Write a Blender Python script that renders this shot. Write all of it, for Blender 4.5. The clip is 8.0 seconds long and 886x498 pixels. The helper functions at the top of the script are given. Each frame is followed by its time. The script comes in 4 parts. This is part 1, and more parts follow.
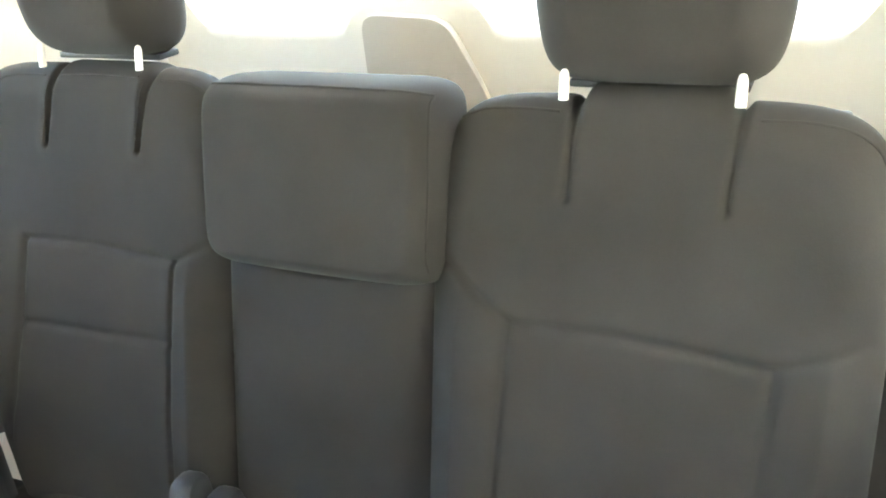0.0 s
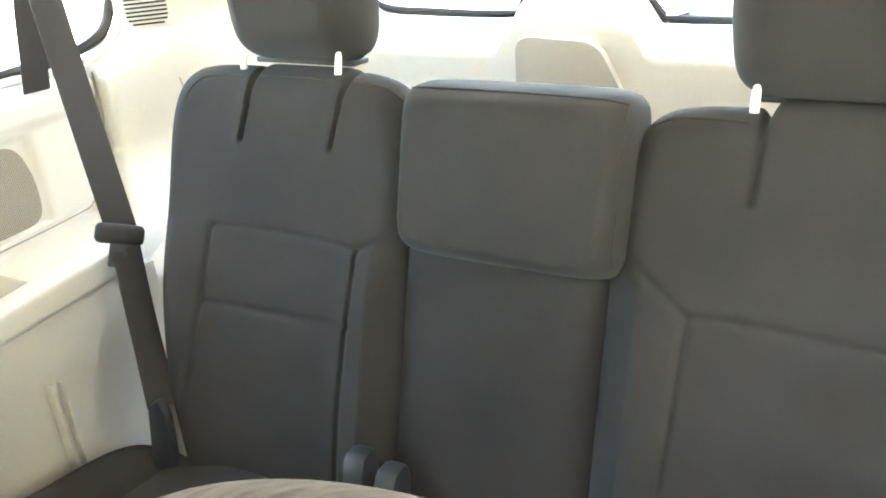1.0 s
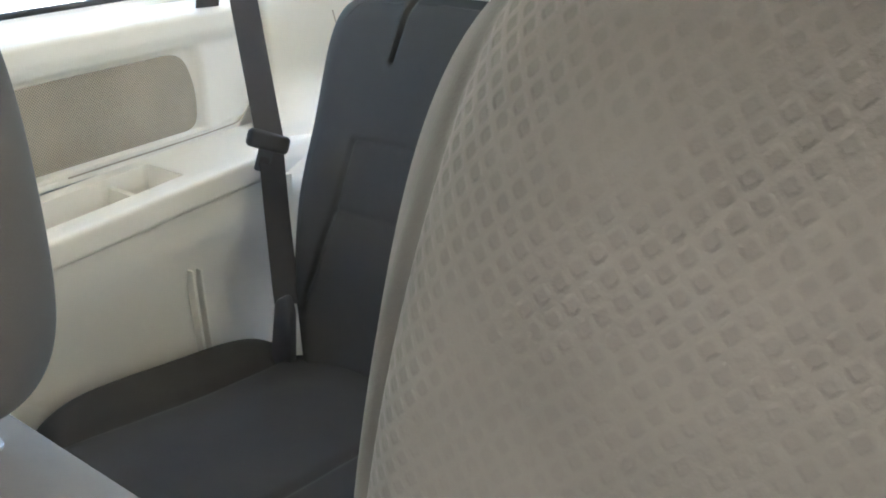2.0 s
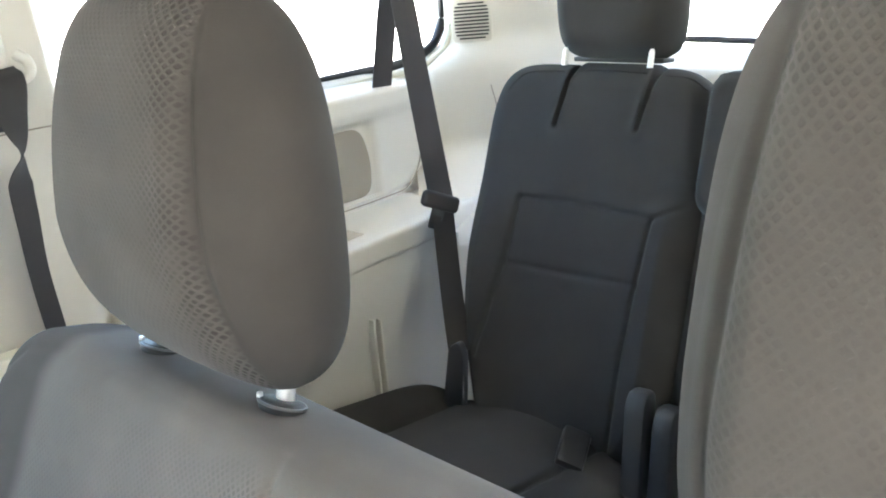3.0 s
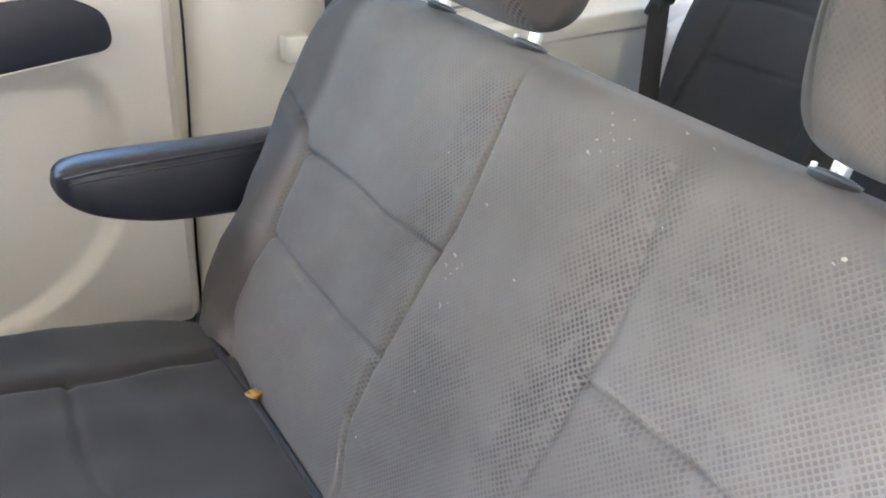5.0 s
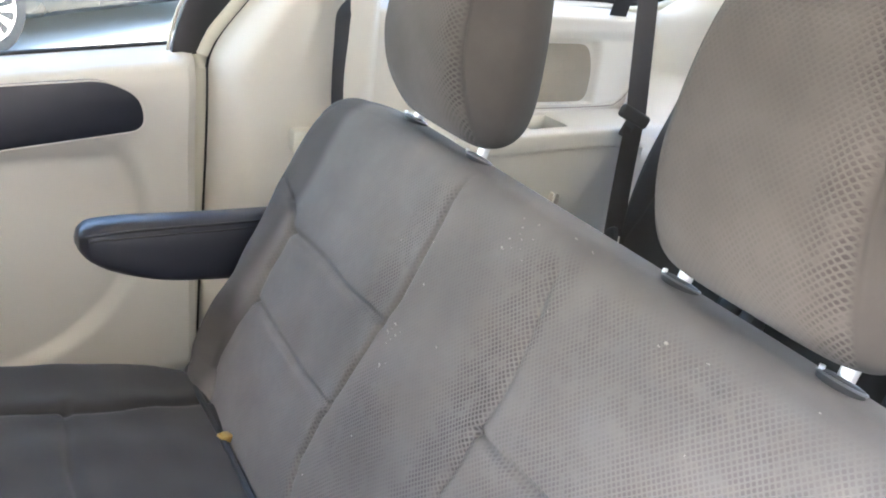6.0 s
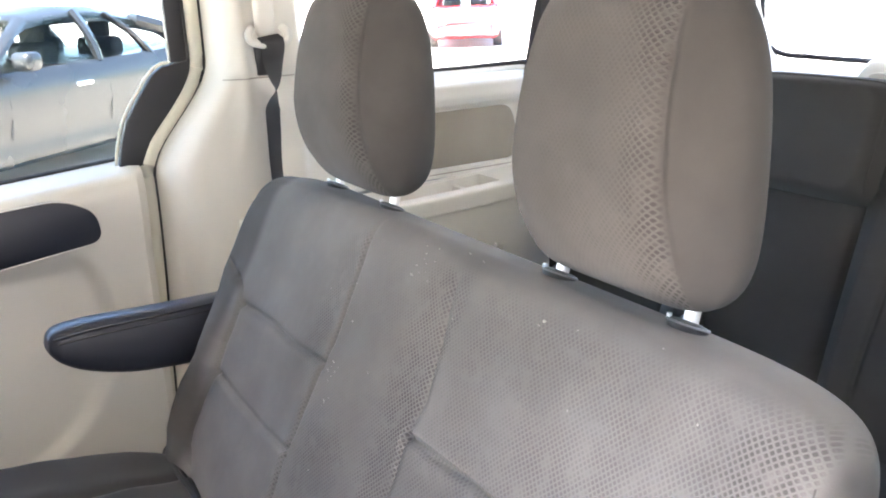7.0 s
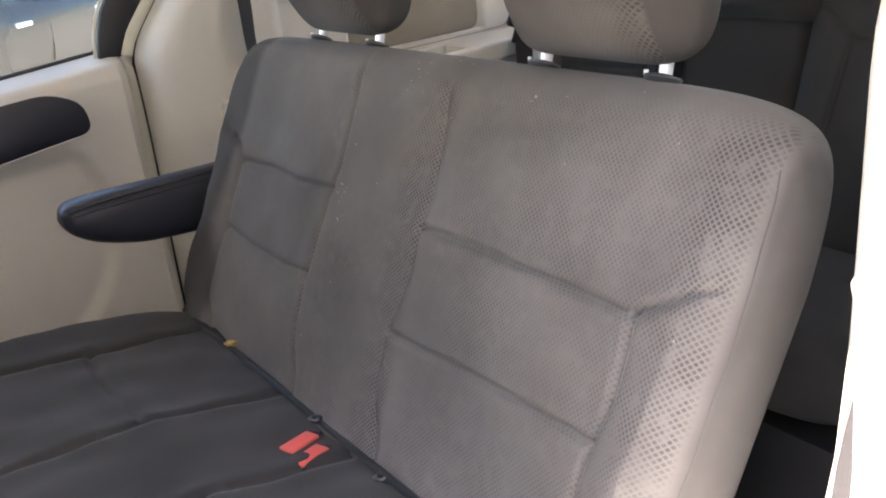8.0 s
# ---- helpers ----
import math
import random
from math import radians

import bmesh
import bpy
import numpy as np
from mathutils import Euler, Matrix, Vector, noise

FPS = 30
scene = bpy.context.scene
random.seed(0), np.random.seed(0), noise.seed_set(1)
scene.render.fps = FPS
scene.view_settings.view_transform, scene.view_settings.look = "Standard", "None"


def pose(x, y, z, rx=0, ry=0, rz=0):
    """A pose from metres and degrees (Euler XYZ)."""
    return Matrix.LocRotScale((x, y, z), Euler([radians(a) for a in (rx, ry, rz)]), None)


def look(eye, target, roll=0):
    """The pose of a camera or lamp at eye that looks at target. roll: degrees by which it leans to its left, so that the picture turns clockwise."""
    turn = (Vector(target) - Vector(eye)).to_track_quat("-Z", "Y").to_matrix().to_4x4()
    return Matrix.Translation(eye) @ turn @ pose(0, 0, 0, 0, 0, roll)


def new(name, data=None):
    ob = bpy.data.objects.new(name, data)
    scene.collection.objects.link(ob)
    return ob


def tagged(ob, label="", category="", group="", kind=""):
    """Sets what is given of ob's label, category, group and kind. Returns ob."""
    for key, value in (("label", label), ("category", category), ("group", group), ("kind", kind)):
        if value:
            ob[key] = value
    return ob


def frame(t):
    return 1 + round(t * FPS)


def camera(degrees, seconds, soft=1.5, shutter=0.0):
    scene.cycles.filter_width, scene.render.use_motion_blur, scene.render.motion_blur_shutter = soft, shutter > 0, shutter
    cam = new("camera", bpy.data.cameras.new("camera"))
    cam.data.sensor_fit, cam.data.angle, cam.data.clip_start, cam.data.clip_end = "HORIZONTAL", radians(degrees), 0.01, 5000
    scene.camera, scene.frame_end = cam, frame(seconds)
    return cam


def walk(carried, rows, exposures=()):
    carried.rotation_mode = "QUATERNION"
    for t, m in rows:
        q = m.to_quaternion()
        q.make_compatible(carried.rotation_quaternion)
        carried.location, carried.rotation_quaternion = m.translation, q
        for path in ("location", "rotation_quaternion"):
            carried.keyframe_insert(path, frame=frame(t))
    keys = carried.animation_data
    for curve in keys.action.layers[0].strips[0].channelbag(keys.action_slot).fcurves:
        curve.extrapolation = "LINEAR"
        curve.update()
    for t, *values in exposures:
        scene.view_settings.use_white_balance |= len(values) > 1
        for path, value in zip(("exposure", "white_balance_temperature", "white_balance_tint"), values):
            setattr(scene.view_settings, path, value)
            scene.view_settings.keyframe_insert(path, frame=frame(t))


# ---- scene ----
cam = camera(54.8, 8.0, soft=1.9)
PATH = [
    (0, (0.49, 0.102, 1.264), (-0.31, 1.672, 0.318), -6.6),
    (0.5, (0.456, 0.053, 1.269), (-0.417, 1.593, 0.339), -7.5),
    (1, (0.393, -0.043, 1.273), (-0.515, 1.515, 0.408), -5.0),
    (1.5, (0.379, -0.126, 1.24), (-0.572, 1.412, 0.385), -0.8),
    (1.7, (0.387, -0.136, 1.226), (-0.606, 1.361, 0.347), -0.4),
    (2.8, (0.413, -0.299, 1.199), (-0.869, 1.073, 0.509), -4.0),
    (3, (0.414, -0.313, 1.199), (-0.911, 1.035, 0.544), -4.8),
    (3.5, (0.431, -0.366, 1.17), (-0.969, 0.922, 0.553), -3.6),
    (4, (0.484, -0.432, 1.15), (-0.936, 0.752, 0.386), -0.6),
    (4.5, (0.541, -0.488, 1.142), (-0.893, 0.541, 0.201), 0.9),
    (4.7, (0.566, -0.516, 1.135), (-0.872, 0.467, 0.153), 1.3),
    (5.8, (0.75, -0.551, 1.188), (-0.81, 0.375, 0.348), 7.4),
    (6, (0.782, -0.551, 1.204), (-0.794, 0.398, 0.42), 6.9),
    (6.5, (0.867, -0.53, 1.207), (-0.758, 0.445, 0.568), 3.3),
    (7, (0.935, -0.536, 1.186), (-0.698, 0.457, 0.597), -2.1),
    (7.5, (0.975, -0.583, 1.129), (-0.619, 0.437, 0.482), -6.5),
    (8, (1.022, -0.656, 1.09), (-0.521, 0.365, 0.33), -7.0),
]
EXPOSURE = [(0.0, 5.85, 7150, 3), (0.5, 6.0, 7200, 3), (1.0, 5.85, 7050, 3), (1.5, 5.25, 6500, 4), (3.0, 5.0, 6250, 5), (3.7, 5.0, 6200, 7), (4.5, 5.2, 6250, 9), (6.5, 5.08, 6300, 11), (7.2, 4.92, 6400, 13), (8.0, 4.18, 6700, 15)]
walk(cam, [(t, look(eye, target, roll)) for t, eye, target, roll in PATH], EXPOSURE)

# ---- light: bright hazy sky, wide soft sun from the open door side ----
SUN_ELEV, SUN_TURN = 58.0, 156.0
world = bpy.data.worlds.new("sky")
scene.world = world
world.use_nodes = True
wn = world.node_tree.nodes
sky = wn.new("ShaderNodeTexSky")
sky.sky_type = "NISHITA"
sky.sun_disc = False
sky.sun_elevation, sky.sun_rotation = radians(SUN_ELEV), radians(SUN_TURN)
sky.dust_density, sky.air_density, sky.ozone_density = 2.0, 1.0, 1.0
world.node_tree.links.new(sky.outputs[0], wn["Background"].inputs[0])
wn["Background"].inputs[1].default_value = 0.15
sun = new("sun", bpy.data.lights.new("sun", "SUN"))
sun.data.energy, sun.data.angle, sun.data.color = 5.0, radians(22), (1.0, 0.91, 0.80)
sun.rotation_euler = (radians(90 - SUN_ELEV), 0, radians(180 - SUN_TURN))


# ---- materials ----
def math_node(tree, op, a, b=None, c=None):
    n = tree.nodes.new("ShaderNodeMath")
    n.operation = op
    for i, v in enumerate((a, b, c)):
        if v is None:
            continue
        if isinstance(v, (int, float)):
            n.inputs[i].default_value = v
        else:
            tree.links.new(v, n.inputs[i])
    return n.outputs[0]


def surface(name, colour, rough, metal=0.0, grain=400.0, grain_bump=0.1, stain=6.0, stain_amount=0.12, sheen=0.0, coat=0.0, spec=0.5, distance=0.002):
    """A base colour with fine grain in relief and broad stains, at two scales."""
    m = bpy.data.materials.new(name)
    m.use_nodes = True
    t = m.node_tree
    p = t.nodes["Principled BSDF"]
    tc = t.nodes.new("ShaderNodeTexCoord")
    big, fine = t.nodes.new("ShaderNodeTexNoise"), t.nodes.new("ShaderNodeTexNoise")
    for n, s, d in ((big, stain, 5), (fine, grain, 2)):
        n.inputs["Scale"].default_value, n.inputs["Detail"].default_value = s, d
        t.links.new(tc.outputs["Object"], n.inputs["Vector"])
    f = math_node(t, "MULTIPLY_ADD", big.outputs[0], 2 * stain_amount, 1 - stain_amount)
    f = math_node(t, "MULTIPLY", f, math_node(t, "MULTIPLY_ADD", fine.outputs[0], 0.3 * stain_amount, 1 - 0.15 * stain_amount))
    mix = t.nodes.new("ShaderNodeVectorMath")
    mix.operation = "SCALE"
    mix.inputs[0].default_value = colour
    t.links.new(f, mix.inputs["Scale"])
    t.links.new(mix.outputs[0], p.inputs["Base Color"])
    p.inputs["Metallic"].default_value = metal
    p.inputs["Specular IOR Level"].default_value = spec
    t.links.new(math_node(t, "MULTIPLY_ADD", big.outputs[0], 0.2, rough - 0.1), p.inputs["Roughness"])
    if sheen:
        p.inputs["Sheen Weight"].default_value, p.inputs["Sheen Roughness"].default_value = sheen, 0.5
    if coat:
        p.inputs["Coat Weight"].default_value, p.inputs["Coat Roughness"].default_value = coat, 0.05
    bump = t.nodes.new("ShaderNodeBump")
    bump.inputs["Strength"].default_value, bump.inputs["Distance"].default_value = grain_bump, distance
    t.links.new(fine.outputs[0], bump.inputs["Height"])
    t.links.new(bump.outputs[0], p.inputs["Normal"])
    return m


def ramp_node(t, value, a, b):
    """Smooth step of a value from 0 at a to 1 at b."""
    r = t.nodes.new("ShaderNodeMapRange")
    r.interpolation_type = "SMOOTHSTEP"
    flip = b < a
    r.inputs[1].default_value, r.inputs[2].default_value = min(a, b), max(a, b)
    r.inputs[3].default_value, r.inputs[4].default_value = (1.0, 0.0) if flip else (0.0, 1.0)
    t.links.new(value, r.inputs[0])
    return r.outputs[0]


def bench_weave(t, x, z):
    """The open weave of the bench: clear beside the seams and on the outer panel, flattened elsewhere."""
    mul = lambda a, b: math_node(t, "MULTIPLY", a, b)
    low = math_node(t, "MINIMUM", math_node(t, "MAXIMUM", math_node(t, "MULTIPLY_ADD", z, -0.065, 0.0234), 0.0), 0.026)
    x = math_node(t, "ADD", x, mul(low, ramp_node(t, x, 0.32, 0.52)))
    by_centre = mul(mul(ramp_node(t, x, -0.19, -0.135), ramp_node(t, x, -0.112, -0.126)), 0.6)
    low_patch = mul(mul(ramp_node(t, x, -0.11, -0.07), ramp_node(t, x, 0.03, -0.01)), mul(ramp_node(t, z, 0.29, 0.23), 0.8))
    by_fold = mul(ramp_node(t, x, 0.02, 0.075), ramp_node(t, x, 0.115, 0.10))
    outer = math_node(t, "MULTIPLY_ADD", ramp_node(t, x, 0.44, 0.478), 0.55, mul(ramp_node(t, x, 0.11, 0.16), 0.42))
    k = math_node(t, "MAXIMUM", math_node(t, "MAXIMUM", by_centre, low_patch), math_node(t, "MAXIMUM", by_fold, outer))
    k = math_node(t, "MULTIPLY_ADD", k, 0.80, 0.20)
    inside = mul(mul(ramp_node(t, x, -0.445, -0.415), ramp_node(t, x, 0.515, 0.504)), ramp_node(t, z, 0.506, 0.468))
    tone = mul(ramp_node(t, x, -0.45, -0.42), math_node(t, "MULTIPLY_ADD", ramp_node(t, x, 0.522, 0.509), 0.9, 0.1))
    return mul(k, inside), tone


def head_weave(t, x, z):
    edge = math_node(t, "ADD", math_node(t, "ABSOLUTE", x), math_node(t, "MULTIPLY_ADD", z, 0.083, -0.012))
    inside = ramp_node(t, edge, 0.091, 0.085)
    return math_node(t, "MULTIPLY", inside, math_node(t, "MULTIPLY_ADD", math_node(t, "MULTIPLY", ramp_node(t, edge, 0.050, 0.083), math_node(t, "MULTIPLY_ADD", ramp_node(t, x, 0.0, 0.03), 0.8, 0.2)), 0.74, 0.26)), inside


def mesh_fabric(name, colour, hole, pitch, worn=0.35, axis=0, even=False, weave=None, plain=0.66):
    """Seat cloth with staggered small holes in relief, rubbed lighter in patches."""
    m = surface(name, colour, 0.9, grain=900, grain_bump=0.10, stain=7, stain_amount=0.20, sheen=0.03, spec=0.08)
    t = m.node_tree
    p = t.nodes["Principled BSDF"]
    tc = t.nodes.new("ShaderNodeTexCoord")
    sep = t.nodes.new("ShaderNodeSeparateXYZ")
    t.links.new(tc.outputs["Object"], sep.inputs[0])
    u = math_node(t, "DIVIDE", sep.outputs[axis], pitch)
    v = math_node(t, "DIVIDE", sep.outputs[2], pitch)

    def dots(shift):
        a = math_node(t, "SUBTRACT", math_node(t, "FRACT", math_node(t, "ADD", u, shift)), 0.5)
        b = math_node(t, "SUBTRACT", math_node(t, "FRACT", math_node(t, "ADD", math_node(t, "DIVIDE", v, 1.12), shift)), 0.5)
        b = math_node(t, "MULTIPLY", b, 1.05)
        diamond = math_node(t, "ADD", math_node(t, "ABSOLUTE", a), math_node(t, "ABSOLUTE", b))
        ring = math_node(t, "SQRT", math_node(t, "ADD", math_node(t, "MULTIPLY", a, a), math_node(t, "MULTIPLY", b, b)))
        return math_node(t, "MULTIPLY_ADD", diamond, 0.45, math_node(t, "MULTIPLY", ring, 0.55))

    d = math_node(t, "MINIMUM", dots(0.0), dots(0.5))
    ramp = t.nodes.new("ShaderNodeMapRange")
    ramp.interpolation_type = "SMOOTHSTEP"
    ramp.inputs[1].default_value, ramp.inputs[2].default_value = 0.17, 0.38
    t.links.new(d, ramp.inputs[0])
    old = p.inputs["Base Color"].links[0].from_socket
    patch = t.nodes.new("ShaderNodeTexNoise")
    patch.inputs["Scale"].default_value, patch.inputs["Detail"].default_value = 7.0, 6.0
    t.links.new(tc.outputs["Object"], patch.inputs["Vector"])
    rub = math_node(t, "MULTIPLY_ADD", patch.outputs[0], 2 * worn, 1 - worn)
    where = t.nodes.new("ShaderNodeTexNoise")
    where.inputs["Scale"].default_value, where.inputs["Detail"].default_value = 8.0, 3.0
    t.links.new(tc.outputs["Object"], where.inputs["Vector"])
    clear = t.nodes.new("ShaderNodeMapRange")
    clear.interpolation_type = "SMOOTHSTEP"
    clear.inputs[1].default_value, clear.inputs[2].default_value, clear.inputs[3].default_value = 0.36, 0.62, 1.0 if even else 0.45
    t.links.new(where.outputs[0], clear.inputs[0])
    fray = t.nodes.new("ShaderNodeTexNoise")
    fray.inputs["Scale"].default_value, fray.inputs["Detail"].default_value = 70.0, 2.0
    t.links.new(tc.outputs["Object"], fray.inputs["Vector"])
    ragged = math_node(t, "MULTIPLY", clear.outputs[0], 1.0) if even else math_node(t, "MULTIPLY", clear.outputs[0], ramp_node(t, fray.outputs[0], 0.22, 0.58))
    shown = math_node(t, "MULTIPLY", math_node(t, "SUBTRACT", ramp.outputs[0], 1.0), ragged)
    if weave:
        open_cloth, insert = weave(t, sep.outputs[0], sep.outputs[2])
        shown = math_node(t, "MULTIPLY", shown, open_cloth)
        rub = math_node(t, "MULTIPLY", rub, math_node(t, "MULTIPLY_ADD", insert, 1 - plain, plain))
    k = math_node(t, "MULTIPLY", rub, math_node(t, "MULTIPLY_ADD", shown, 1 - hole, 1.0))
    sc = t.nodes.new("ShaderNodeVectorMath")
    sc.operation = "SCALE"
    t.links.new(old, sc.inputs[0])
    t.links.new(k, sc.inputs["Scale"])
    t.links.new(sc.outputs[0], p.inputs["Base Color"])
    first = p.inputs["Normal"].links[0].from_socket
    bump = t.nodes.new("ShaderNodeBump")
    bump.inputs["Strength"].default_value, bump.inputs["Distance"].default_value = 0.45, 0.002
    t.links.new(shown, bump.inputs["Height"])
    t.links.new(first, bump.inputs["Normal"])
    t.links.new(bump.outputs[0], p.inputs["Normal"])
    return m


def glass(name, tint=(0.93, 0.96, 0.95)):
    m = bpy.data.materials.new(name)
    m.use_nodes = True
    p = m.node_tree.nodes["Principled BSDF"]
    p.inputs["Base Color"].default_value = (*tint, 1)
    p.inputs["Roughness"].default_value = 0.0
    p.inputs["Transmission Weight"].default_value = 1.0
    p.inputs["IOR"].default_value = 1.05
    return m


BEIGE = surface("beige_trim", (0.66, 0.635, 0.575), 0.55, grain=700, grain_bump=0.12, stain=3, stain_amount=0.06)
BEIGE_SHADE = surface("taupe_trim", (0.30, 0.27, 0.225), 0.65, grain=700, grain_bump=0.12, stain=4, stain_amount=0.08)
# Beige darkened to taupe: the shade on the latch cover is in the colour.
LATCH_SHADED = surface("pale_taupe_trim", (0.43, 0.40, 0.345), 0.6, grain=700, grain_bump=0.12, stain=4, stain_amount=0.08)
LINER = surface("headliner_cloth", (0.36, 0.345, 0.315), 0.95, grain=500, grain_bump=0.2, stain=4, stain_amount=0.05)
CUSHION_CLOTH = surface("dark_cushion_cloth", (0.036, 0.0355, 0.035), 0.92, grain=900, grain_bump=0.3, stain=5, stain_amount=0.45, sheen=0.15, spec=0.2)
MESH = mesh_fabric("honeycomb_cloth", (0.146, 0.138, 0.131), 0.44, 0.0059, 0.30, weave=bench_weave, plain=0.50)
# The bench cloth again, darkened to offset stronger light on the heads.
MESH_HEAD_DIMMED = mesh_fabric("head_honeycomb_cloth", (0.081, 0.0755, 0.071), 0.52, 0.0058, 0.4, weave=head_weave, plain=0.68)
CLOTH_REAR = surface("dark_grey_cloth", (0.0425, 0.0418, 0.0412), 0.93, grain=700, grain_bump=0.10, stain=7, stain_amount=0.34, sheen=0.03, spec=0.10)
WELT = surface("worn_welt", (0.18, 0.171, 0.164), 0.95, grain=900, grain_bump=0.3, stain=30, stain_amount=0.3)
SEAM = surface("seam_thread", (0.075, 0.070, 0.066), 0.9)
PERFORATED = mesh_fabric("perforated_plastic", (0.42, 0.38, 0.31), 0.35, 0.0045, 0.05, 1, True)
CARPET = surface("black_carpet", (0.025, 0.024, 0.024), 1.0, grain=350, grain_bump=0.8, stain=9, stain_amount=0.3, distance=0.006)
BLACK = surface("black_plastic", (0.02, 0.02, 0.022), 0.5, grain=600, grain_bump=0.15)
NAVY = surface("black_vinyl", (0.026, 0.028, 0.038), 0.36, grain=500, grain_bump=0.15, stain=8)
RUBBER = surface("rubber_seal", (0.016, 0.016, 0.017), 0.6, grain=300)
GREY_PLASTIC = surface("grey_plastic", (0.034, 0.037, 0.044), 0.45, grain=500)
WEB = surface("belt_webbing", (0.033, 0.031, 0.033), 0.8, grain=1200, grain_bump=0.5, stain=10)
CHROME = surface("chrome", (0.85, 0.85, 0.86), 0.2, metal=1.0, grain=60, grain_bump=0.01, stain_amount=0.03)
DULL_STEEL = surface("dull_steel", (0.16, 0.16, 0.165), 0.4, metal=0.5)
POST_WHITE = surface("white_post", (0.88, 0.87, 0.84), 0.3, spec=0.8)
POST_STEEL = surface("polished_steel", (0.95, 0.95, 0.95), 0.32, metal=0.6, grain=60, grain_bump=0.01, stain_amount=0.02)
WHITE_PLASTIC = surface("pale_plastic", (0.7, 0.68, 0.6), 0.5)
RED = surface("red_button", (0.80, 0.13, 0.11), 0.45, stain_amount=0.08)
BRASS = surface("brass_clip", (0.65, 0.45, 0.16), 0.35, metal=1.0)
PALE_SEAL = surface("pale_weatherstrip", (0.62, 0.60, 0.50), 0.6, grain=300)
LINT = surface("lint", (0.29, 0.277, 0.255), 0.95)
GLASS = glass("window_glass", (0.62, 0.64, 0.63))
PRIVACY = glass("tinted_glass", (0.37, 0.40, 0.39))
PAINT = surface("van_paint", (0.35, 0.36, 0.38), 0.3, coat=0.8, stain=2, stain_amount=0.03)
ASPHALT = surface("pale_concrete", (0.55, 0.506, 0.45), 0.9, grain=60, grain_bump=0.4, stain=0.6, stain_amount=0.15, distance=0.01)


# ---- building helpers ----
def part(name, bm, material, parent=None, label="", smooth=True):
    me = bpy.data.meshes.new(name)
    bm.normal_update()
    bm.to_mesh(me)
    bm.free()
    return finish(name, me, material, parent, label, smooth)


def finish(name, me, material, parent=None, label="", smooth=True):
    for m in material if isinstance(material, (list, tuple)) else [material]:
        me.materials.append(m)
    if smooth:
        me.polygons.foreach_set("use_smooth", [True] * len(me.polygons))
        me.set_sharp_from_angle(angle=radians(40))
    ob = new(name, me)
    if parent is not None:
        ob.parent = parent
    if label:
        tagged(ob, label)
    return ob


def thing(name, label, category, group="", kind="", m=None):
    ob = new(name)
    ob.empty_display_size = 0.1
    if m is not None:
        ob.matrix_basis = m
    return tagged(ob, label, category, group, kind)


def box_bm(x0, x1, y0, y1, z0, z1, bevel=0.004, segments=2):
    bm = bmesh.new()
    bmesh.ops.create_cube(bm, size=1.0)
    for v in bm.verts:
        v.co = Vector((x0 + (v.co.x + 0.5) * (x1 - x0), y0 + (v.co.y + 0.5) * (y1 - y0), z0 + (v.co.z + 0.5) * (z1 - z0)))
    if bevel:
        bmesh.ops.bevel(bm, geom=bm.edges[:], offset=bevel, segments=segments, affect="EDGES", profile=0.5)
    return bm


def loft_bm(rings, closed=True, caps=True):
    """Skin over a row of equal rings of points."""
    bm = bmesh.new()
    rows = [[bm.verts.new(p) for p in ring] for ring in rings]
    n = len(rows[0])
    for a, b in zip(rows, rows[1:]):
        for i in range(n if closed else n - 1):
            j = (i + 1) % n
            bm.faces.new((a[i], a[j], b[j], b[i]))
    if caps and closed:
        bm.faces.new(rows[0][::-1])
        bm.faces.new(rows[-1])
    bmesh.ops.recalc_face_normals(bm, faces=bm.faces[:])
    return bm


def smooth_path(points, steps=8):
    """Points along a smooth curve through the given ones."""
    pts = [Vector(p) for p in points]
    pts = [2 * pts[0] - pts[1]] + pts + [2 * pts[-1] - pts[-2]]
    out = []
    for i in range(1, len(pts) - 2):
        a, b, c, d = pts[i - 1 : i + 3]
        for k in range(steps):
            t = k / steps
            out.append(0.5 * (2 * b + (c - a) * t + (2 * a - 5 * b + 4 * c - d) * t**2 + (3 * b - a - 3 * c + d) * t**3))
    return out + [pts[-2]]


def tube_bm(points, radius, sides=10, flat=1.0):
    """A round bar along points; flat squeezes it in its second direction."""
    rings = []
    up = Vector((0.13, 0.21, 0.97))
    for i, p in enumerate(points):
        a, b = points[max(i - 1, 0)], points[min(i + 1, len(points) - 1)]
        d = (Vector(b) - Vector(a)).normalized()
        s = d.cross(up).normalized()
        w = d.cross(s)
        rings.append([Vector(p) + radius * (math.cos(k) * s + flat * math.sin(k) * w) for k in (2 * math.pi * j / sides for j in range(sides))])
    return loft_bm(rings)


def strap_bm(points, sides, width, thick=0.0016):
    """Flat webbing along points; sides: the direction across it at each point."""
    rings = []
    for i, p in enumerate(points):
        a, b = points[max(i - 1, 0)], points[min(i + 1, len(points) - 1)]
        d = (Vector(b) - Vector(a)).normalized()
        s = Vector(sides[i])
        s = (s - d * s.dot(d)).normalized() * width / 2
        n = d.cross(s).normalized() * thick / 2
        p = Vector(p)
        rings.append([p - s - n, p - 0.5 * s - 1.4 * n, p + 0.5 * s - 1.4 * n, p + s - n, p + s + n, p + 0.5 * s + 1.4 * n, p - 0.5 * s + 1.4 * n, p - s + n])
    return loft_bm(rings)


